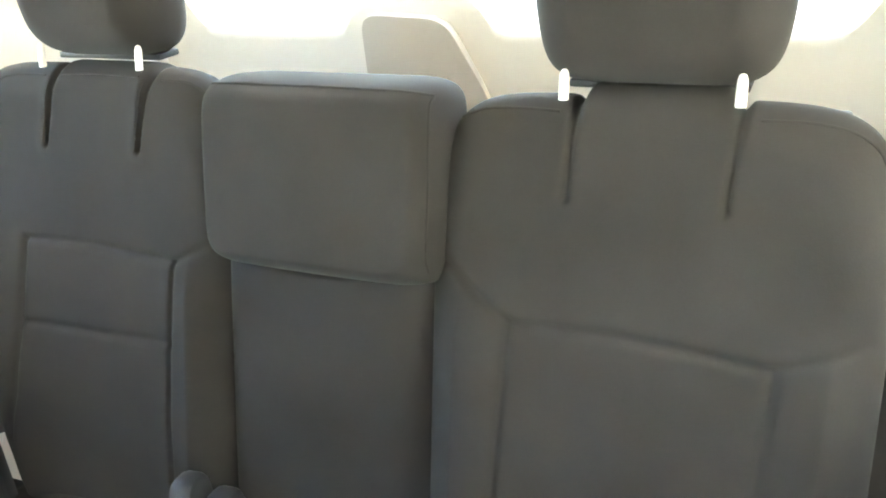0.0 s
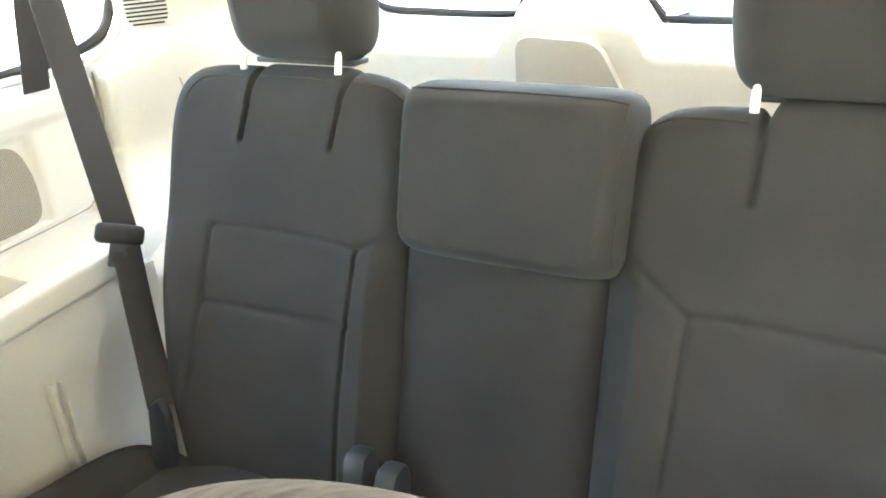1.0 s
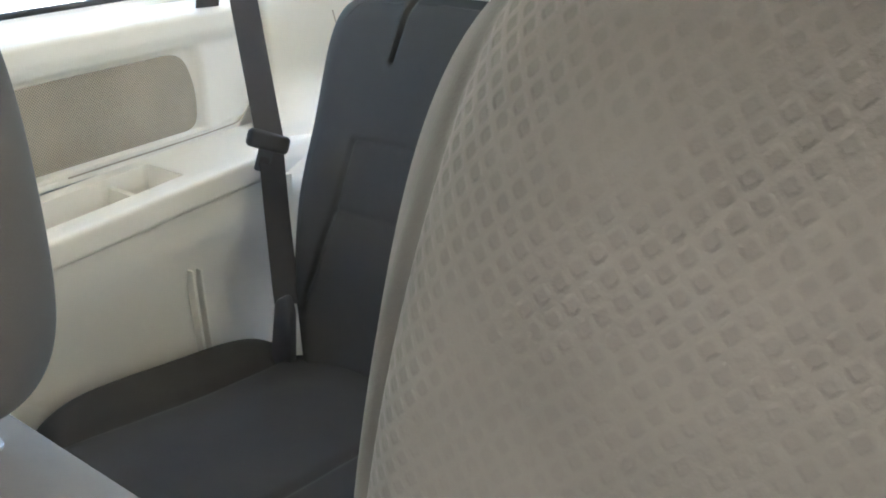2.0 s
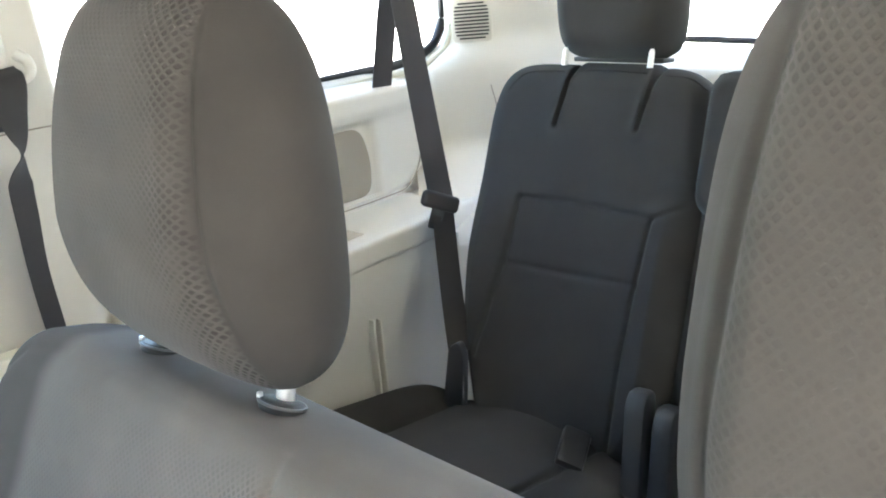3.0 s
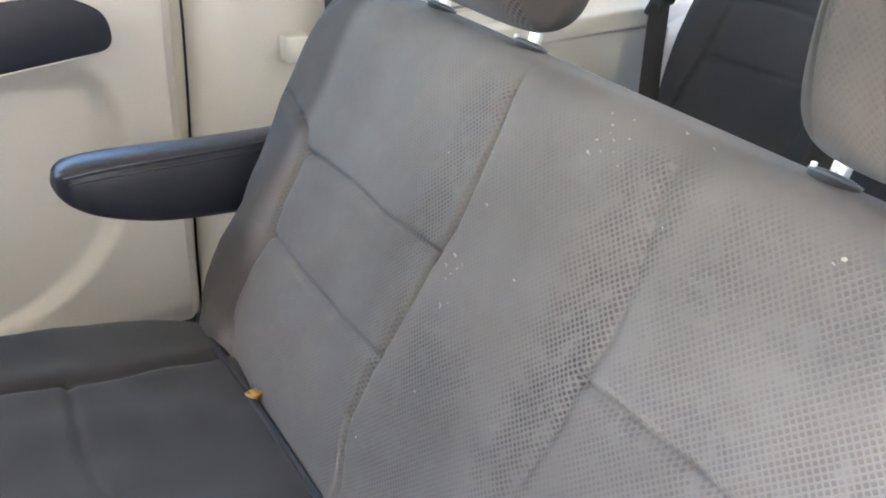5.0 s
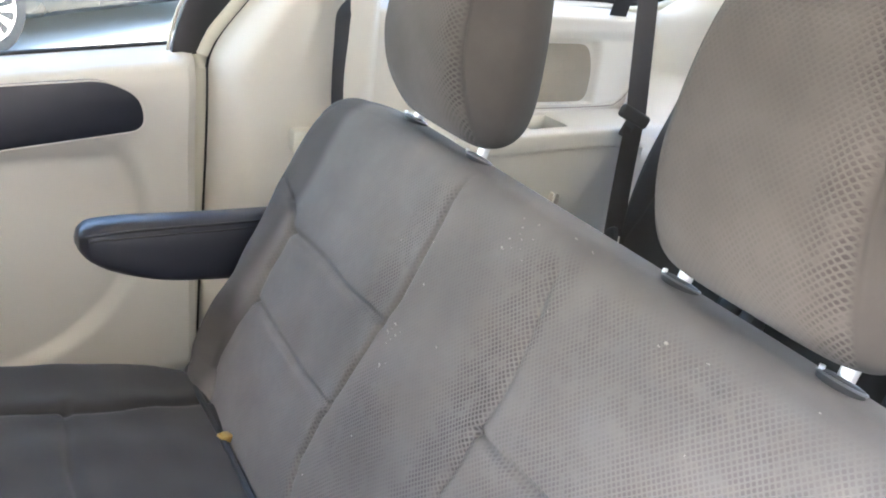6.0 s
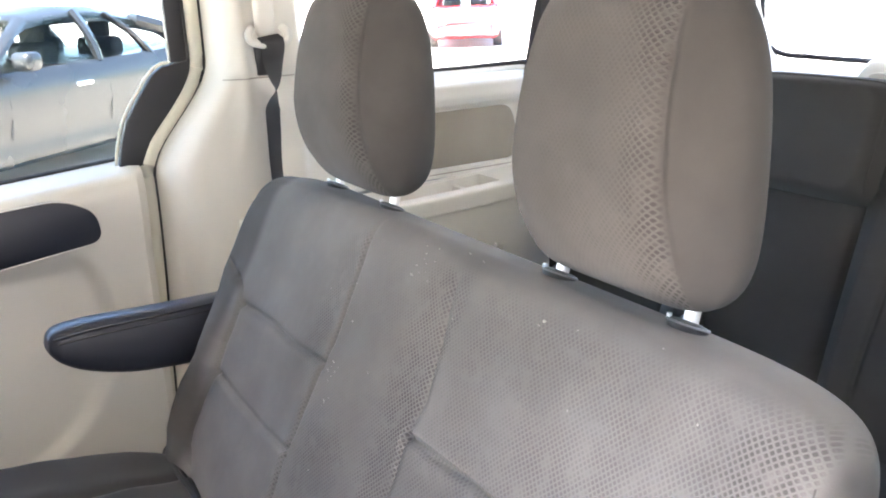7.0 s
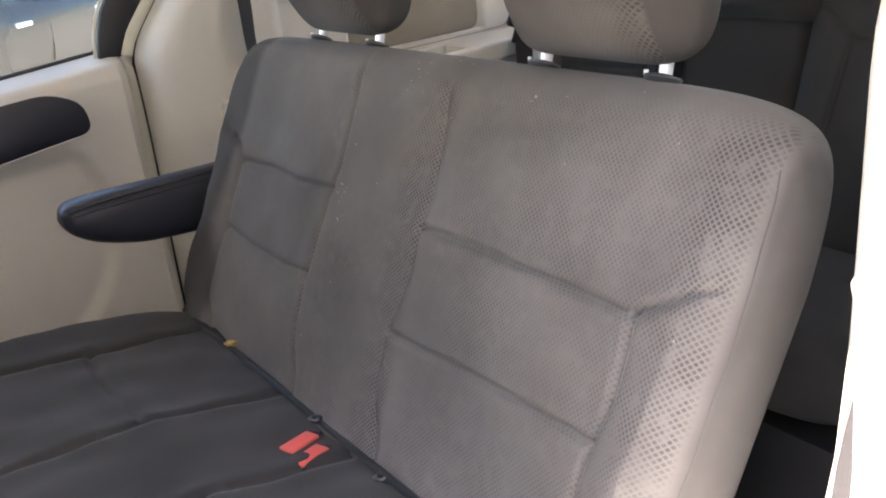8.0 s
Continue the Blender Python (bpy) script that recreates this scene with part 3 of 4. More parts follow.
    part("rib", box_bm(*sorted((s * -0.662, s * -0.6435)), 0.574, 0.579, 0.34, 0.60, 0.002, 2), BEIGE, t)
    part("rib", box_bm(*sorted((s * -0.662, s * -0.6455)), 0.592, 0.596, 0.34, 0.595, 0.0015, 2), BEIGE, t)
    # pillar at the rear corner, turned inwards
    us, vs = np.linspace(-0.3, 1, 60), np.linspace(FLOOR, 1.46, 120)

    def corner(u, z):
        low = 1 - step(z, 0.66, 0.84)
        high = step(z, 0.965, 1.04)
        x0, y0 = -0.80 + 0.155 * low - 0.006 * high, 0.93 - 0.15 * low + 0.055 * high
        back, u = np.minimum(u, 0.0) * (1 - high), np.maximum(u, 0.0)
        x = x0 + (-0.58 - x0) * u + 0.02 * np.sin(np.pi * u) + 0.22 * back
        y = y0 + (1.26 - y0) * u ** (1.1 + 0.35 * high) - 0.02 * np.sin(np.pi * u)
        return s * x, y + 0.022 * np.exp(-(((u - 0.55) / 0.16) ** 2) - ((z - 1.03) / 0.045) ** 2), z

    relief("corner_pillar", us, vs, corner, (s * -0.01, 0.02, 0), BEIGE, t)
    crease = [Vector([float(c) for c in corner(np.array(u), np.array(z))]) for u, z in ((0.325, 0.940), (0.333, 0.925), (0.345, 0.905), (0.355, 0.87), (0.36, 0.83))]
    part("panel_joint", tube_bm(smooth_path(crease, 5), 0.0013, 6), BEIGE_SHADE, t)
    vent = part("vent", outline_bm(rounded([(-0.041, -0.041), (0.041, -0.041), (0.041, 0.041), (-0.041, 0.041)], 0.014), "y", -0.004, 0.008, 0.002), BEIGE, t)
    where = Matrix.Translation((s * -0.745, 1.001, 1.066)) @ pose(0, 0, 0, -4, 0, s * 40)
    vent.matrix_basis = where
    for k in range(11):
        wide = (0.026, 0.032, 0.034)[min(k, 10 - k, 2)]
        part("slot", box_bm(-wide, wide, -0.0065, -0.003, -0.0355 + k * 0.0067, -0.0322 + k * 0.0067, 0.001), BLACK, t).matrix_basis = where
    seal = smooth_path([(s * -0.885, 0.19, 0.985), (s * -0.885, 0.6, 0.985), (s * -0.88, 0.80, 0.987), (s * -0.858, 0.905, 0.993), (s * -0.828, 0.962, 1.018), (s * -0.815, 0.984, 1.06), (s * -0.811, 0.99, 1.12), (s * -0.811, 0.99, 1.4)], 8)
    part("window_seal", tube_bm(seal, 0.0095, 10), RUBBER, t, "black rubber window seal")
    seal = [p + Vector((s * 0.022, 0.0, -0.014)) for p in seal]
    part("seal_lip", tube_bm(seal, 0.008, 8), PALE_SEAL, t)
    return t


quarter_trim(1)
quarter_trim(-1)


def front_edge(z):
    """The line of the rear pillar's front edge."""
    z = np.asarray(z, float)
    return -0.135 + 0.13 * step(z, 0.83, 1.06) - 0.02 * (1 - step(z, 0.2, 0.8))


def pillar(s):
    t = thing("pillar_trim", "beige pillar trim beside the second row seat", "trim", kind="structure")
    us, zs = np.linspace(0, 1, 40), np.linspace(FLOOR, 1.46, 90)

    def skin(u, z):
        y0 = front_edge(z)
        y = y0 + u * (0.187 - y0)
        x = -0.762 - 0.10 * (1 - np.sqrt(np.clip(1 - (1 - np.clip(u / 0.22, 0, 1)) ** 2, 0, 1)))
        x = x - 0.03 * step(z, 0.9, 1.3) - 0.03 * step(u, 0.9, 1.0) + 0.006 * step(z, 1.018, 1.021)
        x = x + 0.010 * np.exp(-(((y - 0.045 + 0.25 * np.clip(0.95 - z, 0, 0.2)) / 0.013) ** 2)) * step(z, 0.82, 0.98)
        return s * x, y, z

    relief("cover", us, zs, skin, (s * -0.02, 0, 0), BEIGE, t)
    line = [(s * -0.868, float(front_edge(z)) - 0.016, z) for z in np.linspace(0.14, 1.44, 50)]
    joint = [Vector([float(c) for c in skin(np.array(u), np.array(1.0195))]) + Vector((-s * 0.0005, 0, 0)) for u in np.linspace(0.10, 0.97, 30)]
    part("cover_joint", tube_bm(joint, 0.0011, 6), BEIGE_SHADE, t)
    part("weatherstrip", tube_bm(line, 0.018, 10), PALE_SEAL, t, "pale weatherstrip along the door opening")
    line = [(s * -0.858, float(front_edge(z)) - 0.001, z) for z in np.linspace(0.14, 1.44, 50)]
    part("seal_groove", tube_bm(line, 0.0035, 6), RUBBER, t)
    line = [(s * -0.858, float(front_edge(z)) - 0.034, z) for z in np.linspace(0.14, 1.44, 50)]
    part("seal_groove", tube_bm(line, 0.003, 6), RUBBER, t)
    return t


pillar(1)
right_pillar = pillar(-1)
tagged(right_pillar, "beige pillar trim beside the open sliding door")
relief("door_jamb", np.linspace(0, 1, 30), np.linspace(-0.02, 1.44, 60), lambda u, z: (0.755 + 0.22 * u, -0.187 + 0.14 * step(z, 0.97, 1.3) + 0.03 * (1 - np.sqrt(np.clip(1 - (1 - np.clip(u / 0.12, 0, 1)) ** 2, 0, 1))), z), (0, 0.03, 0), WHITE_PLASTIC, right_pillar, "pale jamb of the open door")
part("flange", outline_bm([(0.781, 0.862), (0.765, 0.850), (0.759, 0.834), (0.762, 0.820), (0.770, 0.811), (0.762, 0.800), (0.760, 0.77), (0.757, 0.70), (0.750, 0.64), (0.748, 0.55), (0.748, 0.30), (0.781, 0.30)], "y", -0.178, 0.028, 0.003), BEIGE, right_pillar, "wavy beige edge strip")
driver_belt = thing("seat_belt", "grey second row belt beside the open door", "seat belt")
part("webbing", strap_bm([(0.790, -0.172, 0.775), (0.784, -0.180, 0.70), (0.774, -0.185, 0.52), (0.762, -0.19, 0.11)], [(0.8, 0.5, 0)] * 4, 0.04), WEB, driver_belt)

# sliding door on the passenger side, closed
door = thing("door_1", "closed sliding door with beige panel and black pull", "door", kind="structure")
ys, zs = np.linspace(-1.14, -0.165, 110), np.linspace(0.17, 0.872, 90)


SILL = 0.085  # the window line falls towards the front


def door_skin(y, z):
    x = -0.815 - 0.075 * step(z, 0.845, 0.872) ** 2 - 0.02 * step(y, -0.185, -0.165)
    scoop = (1 - step(np.hypot((y + 0.62) / 1.0, (z - 0.55) / 0.9), 0.335, 0.365)) * (1 - step(z, 0.66, 0.72))
    x = x - 0.022 * scoop + 0.03 * step(z, 0.66, 0.80) * (1 - step(z, 0.81, 0.86)) * 0.4
    x = x - 0.015 * (1 - step(z, 0.17, 0.22))
    return x, y, z + (SILL * (y + 0.2) - 0.004) * step(z, 0.62, 0.86)


relief("door_panel", ys, zs, door_skin, (-0.03, 0, 0), BEIGE, door)
pull = rounded([(-0.95, 0.645), (-0.262, 0.728), (-0.268, 0.79), (-0.33, 0.822), (-0.95, 0.785)], 0.035, 6)
rim = [(-0.797, y, z) for y, z in pull] + [(-0.797, *pull[0])]
part("pull_rim", tube_bm(rim, 0.0018, 6), BEIGE, door)
part("door_pull", outline_bm(pull, "x", -0.815, 0.02, 0.006), NAVY, door, "black recessed door pull")
cover = [(-0.203, 0.855), (-0.140, 0.855)] + [(float(front_edge(z)) - 0.03, z) for z in np.linspace(0.90, 1.06, 8)] + [(-0.070, 1.053), (-0.095, 1.049), (-0.116, 1.034), (-0.142, 1.000), (-0.176, 0.950), (-0.193, 0.905)]
part("corner_cover", outline_bm(cover, "x", -0.875, 0.02, 0.004), BLACK, door, "black cover at the window corner")
# Pale tube that stands for the bright reflection on the cover's edge.
edge = smooth_path([(-0.868, -0.207, 0.860), (-0.868, -0.197, 0.905), (-0.868, -0.180, 0.950), (-0.868, -0.145, 1.003), (-0.868, -0.118, 1.038), (-0.868, -0.096, 1.053), (-0.868, -0.076, 1.056)], 6)
part("cover_rim", tube_bm(edge, 0.0035, 6), PALE_SEAL, door)
part("window_post", box_bm(-0.885, -0.862, -0.075, -0.034, 1.055, 1.44, 0.004), BLACK, door)
part("window_seal", tube_bm([(-0.892, -1.14, 0.874 - 0.94 * SILL - 0.006), (-0.892, -0.2, 0.868)], 0.006, 8), RUBBER, door)
part("sill_plate", box_bm(-0.90, -0.70, -1.14, -0.12, FLOOR, 0.165, 0.01), BLACK, door)

# sliding door on the driver side, slid back along the body
open_door = thing("door_2", "grey sliding door slid open along the van's side", "door", kind="structure")
part("outer_panel", box_bm(1.04, 1.10, 0.14, 1.22, -0.06, 0.88, 0.02, 3), PAINT, open_door)
for y0, y1, z0, z1 in ((0.14, 0.20, 0.875, 1.44), (1.15, 1.22, 0.875, 1.44), (0.20, 1.15, 1.40, 1.44)):
    part("window_frame", box_bm(1.05, 1.08, y0, y1, z0, z1, 0.006), BLACK, open_door)
part("glass_pane", box_bm(1.062, 1.066, 0.20, 1.15, 0.875, 1.40, 0), GLASS, open_door, smooth=False).visible_shadow = False

# belt and height adjuster on the pillar
belt = thing("seat_belt", "dark grey second row belt hanging from its beige guide", "seat belt")
pts = smooth_path([(-0.745, 0.094, 1.102), (-0.724, 0.095, 1.090), (-0.730, 0.094, 1.058), (-0.734, 0.096, 1.015), (-0.735, 0.096, 0.990), (-0.735, 0.087, 0.958), (-0.735, 0.085, 0.91), (-0.735, 0.083, 0.83), (-0.738, 0.09, 0.70), (-0.745, 0.11, 0.3)], 8)
turns = [0.3, 0.4, 0.9, 1.5, 2.0, 2.55, 2.5, 2.4, 2.4, 2.4]
sides = []
for i in range(len(pts)):
    a = float(np.interp(i / 8, range(10), turns))
    sides.append((math.sin(a) * 0.9, math.cos(a), 0.0))
part("webbing", strap_bm(pts, sides, 0.046), WEB, belt)
part("guide_cover", box_bm(-0.768, -0.744, 0.072, 0.114, 1.100, 1.30, 0.012, 3), BEIGE, belt)
ring = smooth_path([(-0.750, 0.064, 1.118), (-0.742, 0.053, 1.108), (-0.737, 0.057, 1.092), (-0.736, 0.094, 1.084), (-0.737, 0.129, 1.092), (-0.742, 0.134, 1.108), (-0.750, 0.124, 1.120)], 6)
part("guide_ring", tube_bm(ring, 0.0075, 10), BEIGE, belt)
part("slot_cover", box_bm(-0.790, -0.7605, 0.070, 0.122, 1.023, 1.085, 0.006), BLACK, belt)
latch = tagged(part("belt_stop", box_bm(-0.775, -0.735, 0.0, 0.045, 0.69, 0.735, 0.006), WHITE_PLASTIC), "small pale plastic stop on the pillar trim", "stop")

# tailgate trim
tailgate = thing("tailgate_trim", "beige tailgate trim under the rear window", "trim", kind="structure")


def window_edge(x):
    return 0.972 + 0.055 * np.exp(-((x + 0.10) / 0.118) ** 10) + 0.16 * np.clip((np.abs(x) - 0.47) / 0.1, 0, 1.2) ** 2


def gate(u, v):
    x = u
    z = 0.30 + v * (window_edge(x) - 0.30)
    y = 1.26 - 0.02 * np.sin(np.pi * v) + 0.06 * step(v, 0.955, 1.0)
    return x, y, z


relief("gate_panel", np.linspace(-0.64, 0.64, 120), np.linspace(0, 1, 60), gate, (0, 0.03, 0), BEIGE, tailgate)
part("latch_cover", outline_bm(rounded([(-0.188, 0.70), (0.07, 0.70), (0.012, 0.86), (-0.045, 0.968), (-0.185, 0.975)], 0.03, 6), "y", 1.2375, 0.03, 0.002), LATCH_SHADED, tailgate, "latch cover with its shade put into the colour")
line = [(-0.565, 1.37, 1.38), (-0.565, 1.36, 1.15), (-0.545, 1.35, 1.04), (-0.50, 1.35, 0.995), (-0.40, 1.35, 0.988), (-0.245, 1.35, 0.986), (-0.222, 1.35, 0.996), (-0.205, 1.35, 1.025), (-0.18, 1.35, 1.036), (-0.02, 1.35, 1.034), (0.008, 1.35, 1.012),
        (0.03, 1.35, 0.988), (0.06, 1.35, 0.982), (0.40, 1.35, 0.985), (0.49, 1.35, 0.995), (0.54, 1.35, 1.04), (0.565, 1.36, 1.15), (0.565, 1.37, 1.38)]
part("window_seal", tube_bm(smooth_path(line, 6), 0.007, 8), RUBBER, tailgate)
for s in (-1, 1):
    part("gate_side", box_bm(s * 0.685 - 0.105, s * 0.685 + 0.105, 1.27, 1.38, 0.3, 1.42, 0.03, 3), BEIGE, tailgate)


# ---- second row bench ----
LEAN = 24.0
BENCH = pose(0.13, -0.275, 0.45, -LEAN) @ Matrix.Translation((0, 0.042, 0))
bench = thing("bench_seat", "two-seat bench in worn dark grey cloth with honeycomb inserts", "bench seat")
LX, RX = -0.557, 0.530
c_seam = [(-0.125, 0.505), (-0.118, 0.475), (-0.111, 0.44), (-0.104, 0.395), (-0.102, 0.35), (-0.107, 0.31), (-0.112, 0.26), (-0.119, 0.21), (-0.127, 0.16), (-0.134, 0.115), (-0.125, 0.08), (-0.108, 0.05), (-0.10, -0.05)]
f_seam = [(0.083, 0.48), (0.086, 0.45), (0.098, 0.406), (0.108, 0.354), (0.105, 0.309), (0.103, 0.264), (0.096, 0.21), (0.088, 0.175), (0.082, 0.13), (0.083, 0.094), (0.10, 0.055), (0.115, 0.0)]
l_seam = [(-0.458, 0.336), (-0.445, 0.332), (-0.424, 0.322), (-0.408, 0.303), (-0.415, 0.235), (-0.406, 0.193), (-0.434, 0.135), (-0.443, 0.08), (-0.440, 0.055), (-0.42, 0.03), (-0.40, -0.05)]
r_seam = [(0.50, 0.353), (0.479, 0.341), (0.467, 0.331), (0.430, 0.309), (0.434, 0.267), (0.435, 0.229), (0.429, 0.20), (0.427, 0.177), (0.421, 0.135), (0.414, 0.06), (0.41, -0.1)]
r_side = [(0.40, 0.508), (0.459, 0.501), (0.486, 0.491), (0.502, 0.474), (0.511, 0.455), (0.515, 0.43), (0.516, 0.39), (0.517, 0.35), (0.519, 0.30), (0.518, 0.26), (0.519, 0.21), (0.518, 0.17), (0.515, 0.05), (0.51, -0.1)]
l_side = [(-0.42, 0.50), (-0.49, 0.485), (-0.53, 0.45), (-0.545, 0.40), (-0.54, 0.3), (-0.53, 0.2), (-0.52, 0.0)]
top_seam = [(-0.50, 0.495), (-0.3, 0.505), (0.0, 0.508), (0.3, 0.508), (0.46, 0.50)]
bench_seams = [(c_seam, 0.0042, 0.0075), (f_seam, 0.005, 0.0032), (l_seam, 0.0042, 0.0060), ([(-0.511, 0.351), (-0.484, 0.344), (-0.458, 0.336)], 0.004, 0.004), (r_seam, 0.0045, 0.0065), (r_side, 0.004, 0.004), (l_side, 0.004, 0.004), (top_seam, 0.0025, 0.002),
               ([(-0.408, 0.303), (-0.30, 0.309), (-0.22, 0.305), (-0.107, 0.314)], 0.0045, 0.0072), ([(-0.406, 0.192), (-0.32, 0.182), (-0.22, 0.180), (-0.121, 0.190)], 0.0045, 0.0066),
               ([(0.105, 0.310), (0.20, 0.312), (0.30, 0.311), (0.430, 0.307)], 0.0045, 0.0072), ([(0.089, 0.176), (0.18, 0.178), (0.27, 0.182), (0.428, 0.184)], 0.0045, 0.0066)]


def bench_bulge(x, z):
    left, right = (np.interp(z, [q[1] for q in line[::-1]], [q[0] for q in line[::-1]]) for line in (l_seam, r_seam))
    left = np.maximum(left, -0.446)
    side = 0.024 * step(left - x, -0.012, 0.05) * (1 - step(left - x, 0.05, 0.13)) + 0.015 * step(x - right, -0.012, 0.05) * (1 - 0.6 * step(x - right, 0.05, 0.11))
    side = side * (1 - 0.95 * step(z, 0.14, 0.38))
    back = 0.010 * np.exp(-(((z - 0.22) / 0.2) ** 2)) + 0.008 * np.exp(-(((x + 0.01) / 0.11) ** 2)) * (1 - step(z, 0.35, 0.5))
    return side + back - 0.004 * step(z, 0.38, 0.5)


def bench_taper(x, y, z):
    """The outer side draws in towards the cushion."""
    return x - 0.026 * np.clip((0.36 - z) / 0.4, 0, 1) * np.clip(x / 0.52, 0, 1) ** 4, y, z


def placed(ob, m):
    ob.matrix_basis = m
    return ob


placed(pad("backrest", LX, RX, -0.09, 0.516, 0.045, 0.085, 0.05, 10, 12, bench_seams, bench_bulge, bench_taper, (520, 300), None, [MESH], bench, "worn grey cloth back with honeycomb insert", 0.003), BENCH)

for v in [o for o in bench.children if o.name.startswith("backrest")][0].data.vertices:
    v.co.z += 0.26 * max(0.0, v.co.y) * float(step(v.co.z, 0.40, 0.49))


def cushion_bulge(x, z):
    return 0.02 * np.exp(-(((x + 0.50) / 0.06) ** 2)) + 0.02 * np.exp(-(((x - 0.46) / 0.06) ** 2)) + 0.01 * np.exp(-(((z - 0.25) / 0.2) ** 2))


cushion_seams = [([(-0.42, 0.0), (-0.40, 0.25), (-0.43, 0.5)], 0.006, 0.008), ([(-0.13, 0.0), (-0.14, 0.25), (-0.13, 0.5)], 0.006, 0.007), ([(0.07, 0.0), (0.06, 0.25), (0.07, 0.5)], 0.006, 0.007), ([(0.38, 0.0), (0.36, 0.25), (0.39, 0.5)], 0.006, 0.008),
                 ([(-0.41, 0.26), (-0.28, 0.27), (-0.14, 0.26)], 0.005, 0.006), ([(0.06, 0.26), (0.2, 0.27), (0.36, 0.26)], 0.005, 0.006)]
placed(pad("cushion", LX + 0.005, RX - 0.005, 0.0, 0.52, 0.06, 0.09, 0.06, 6, 6, cushion_seams, cushion_bulge, None, (220, 130), lambda x, z: np.abs(x + 0.02) < 0.40, [CUSHION_CLOTH, CUSHION_CLOTH], bench, "dark grey cloth seat cushion", 0.0045),
       Matrix.Translation((0.13, -0.225, 0.391)) @ Matrix(((1, 0, 0, 0), (0, 0, -1, 0), (0, -1, 0, 0), (0, 0, 0, 1))) @ pose(0, 0, 0, 9))


def headrest(parent, x, base, lean, w, h, t, mats, seams, spread, rise, cells=(90, 80), collars=True, sweep=0.0, foot=0.0):
    """A head restraint: pad on two bars that stand in collars."""
    head = pad("headrest", -w / 2, w / 2, 0.0, h, t * 0.55, t * 0.45, min(0.055, t * 0.45), 3.9 if collars else 4.2, 6, seams, lambda u, v: 0.012 * np.exp(-((v - 0.45 * h) / (0.4 * h)) ** 2), lambda u, y, v: (u * (1 - (0.16 - foot) * np.clip(v / h, 0, 1) ** 2 - foot * np.clip(1 - v / (0.6 * h), 0, 1) ** 1.5), y * (1 - 0.25 * np.clip(v / h, 0, 1) ** 2 - 0.44 * collars * (y < 0) * np.clip(1 - v / (0.4 * h), 0, 1) ** 1.5) - 0.02 * (v / h) ** 2 + sweep * np.abs(2 * u / w) ** 3 * np.clip(-y / (0.5 * t), 0, 1), v), cells, None, mats, parent, "cloth head restraint")
    head.matrix_basis = Matrix.Translation((x, base[0], base[1] + rise)) @ pose(0, 0, 0, -lean)
    for sx in (-1, 1):
        px = sx * spread / 2
        if not collars:
            part("post", loft_bm([[(px + r * math.cos(k), -0.046 - 0.012 * (0.014 - z) / 0.06 + 0.8 * r * math.sin(k), z) for k in (2 * math.pi * j / 14 for j in range(14))] for r, z in ((0.002, 0.0205), (0.0035, 0.019), (0.0046, 0.015), (0.0049, 0.008), (0.0049, -0.007))]), POST_WHITE, head, "bright pale post")
            continue
        part("post", tube_bm([(px, 0.010, 0.03), (px, -0.001, -rise - 0.06)], 0.0070, 14), POST_STEEL, head, "bright steel post")
        lie = lambda x, y, z: (px + x, y + 0.003, z - rise + 0.004 - 0.26 * y)
        collar = part("collar", loft_bm([[lie(r * math.cos(k), r * 0.8 * math.sin(k), z) for k in (2 * math.pi * j / 24 for j in range(24))] for r, z in ((0.017, -0.03), (0.0195, -0.007), (0.0200, -0.003), (0.0197, 0.0005), (0.0175, 0.0028), (0.0110, 0.0040), (0.0080, 0.0042))]), BLACK, head, "flat black collar round the post")
        part("rim", tube_bm([lie(0.0196 * math.cos(k), 0.0157 * math.sin(k), 0.0010) for k in (2 * math.pi * j / 28 for j in range(29))], 0.0012, 6), DULL_STEEL, collar, "bright metal rim")
        part("release_pin", tube_bm([lie(-0.0130, -0.010, 0.002), lie(-0.0130, -0.010, 0.0055)], 0.0024, 10), POST_STEEL, collar, "bright metal pin")
    if not collars:
        part("underplate", box_bm(-spread / 2 - 0.004, spread / 2 + 0.004, -0.018, 0.018, -0.0035, 0.004, 0.002), BLACK, head, "black plate under the pad")
    return head


hr_seams = [([(side * 0.100, 0.0), (side * 0.093, 0.15), (side * 0.0905, 0.3)], 0.004, 0.008) for side in (-1, 1)]
for x in (-0.142, 0.382):
    headrest(bench, x, (-0.012, 0.899), 9, 0.264, 0.286, 0.135, [MESH_HEAD_DIMMED], hr_seams, 0.170, 0.016, cells=(200, 150), sweep=0.028)

part("seat_base", box_bm(-0.38, 0.62, -0.66, -0.26, FLOOR, 0.34, 0.02), BLACK, bench, "black metal seat riser")
# armrest on the aisle side
keys = [(-0.427, 0.677, 0.668, 0.006), (-0.422, 0.689, 0.656, 0.020), (-0.409, 0.698, 0.640, 0.031), (-0.380, 0.7015, 0.621, 0.0355), (-0.335, 0.7020, 0.604, 0.0362), (-0.28, 0.700, 0.592, 0.036), (-0.18, 0.698, 0.584, 0.036), (-0.10, 0.698, 0.583, 0.034)]
spine = smooth_path([k[:3] for k in keys], 5)
arm = []
for y, zt, zb in spine:
    w, c, hh = float(np.interp(y, [k[0] for k in keys], [k[3] for k in keys])), (zt + zb) / 2, (zt - zb) / 2
    arm.append([(-0.478 + w * math.copysign(abs(math.cos(k)) ** 0.7, math.cos(k)), y, c - 0.012 + hh * math.copysign(abs(math.sin(k)) ** 0.75, math.sin(k))) for k in (2 * math.pi * j / 40 for j in range(40))])
armrest = part("armrest", loft_bm(arm), NAVY, bench, "black vinyl armrest")
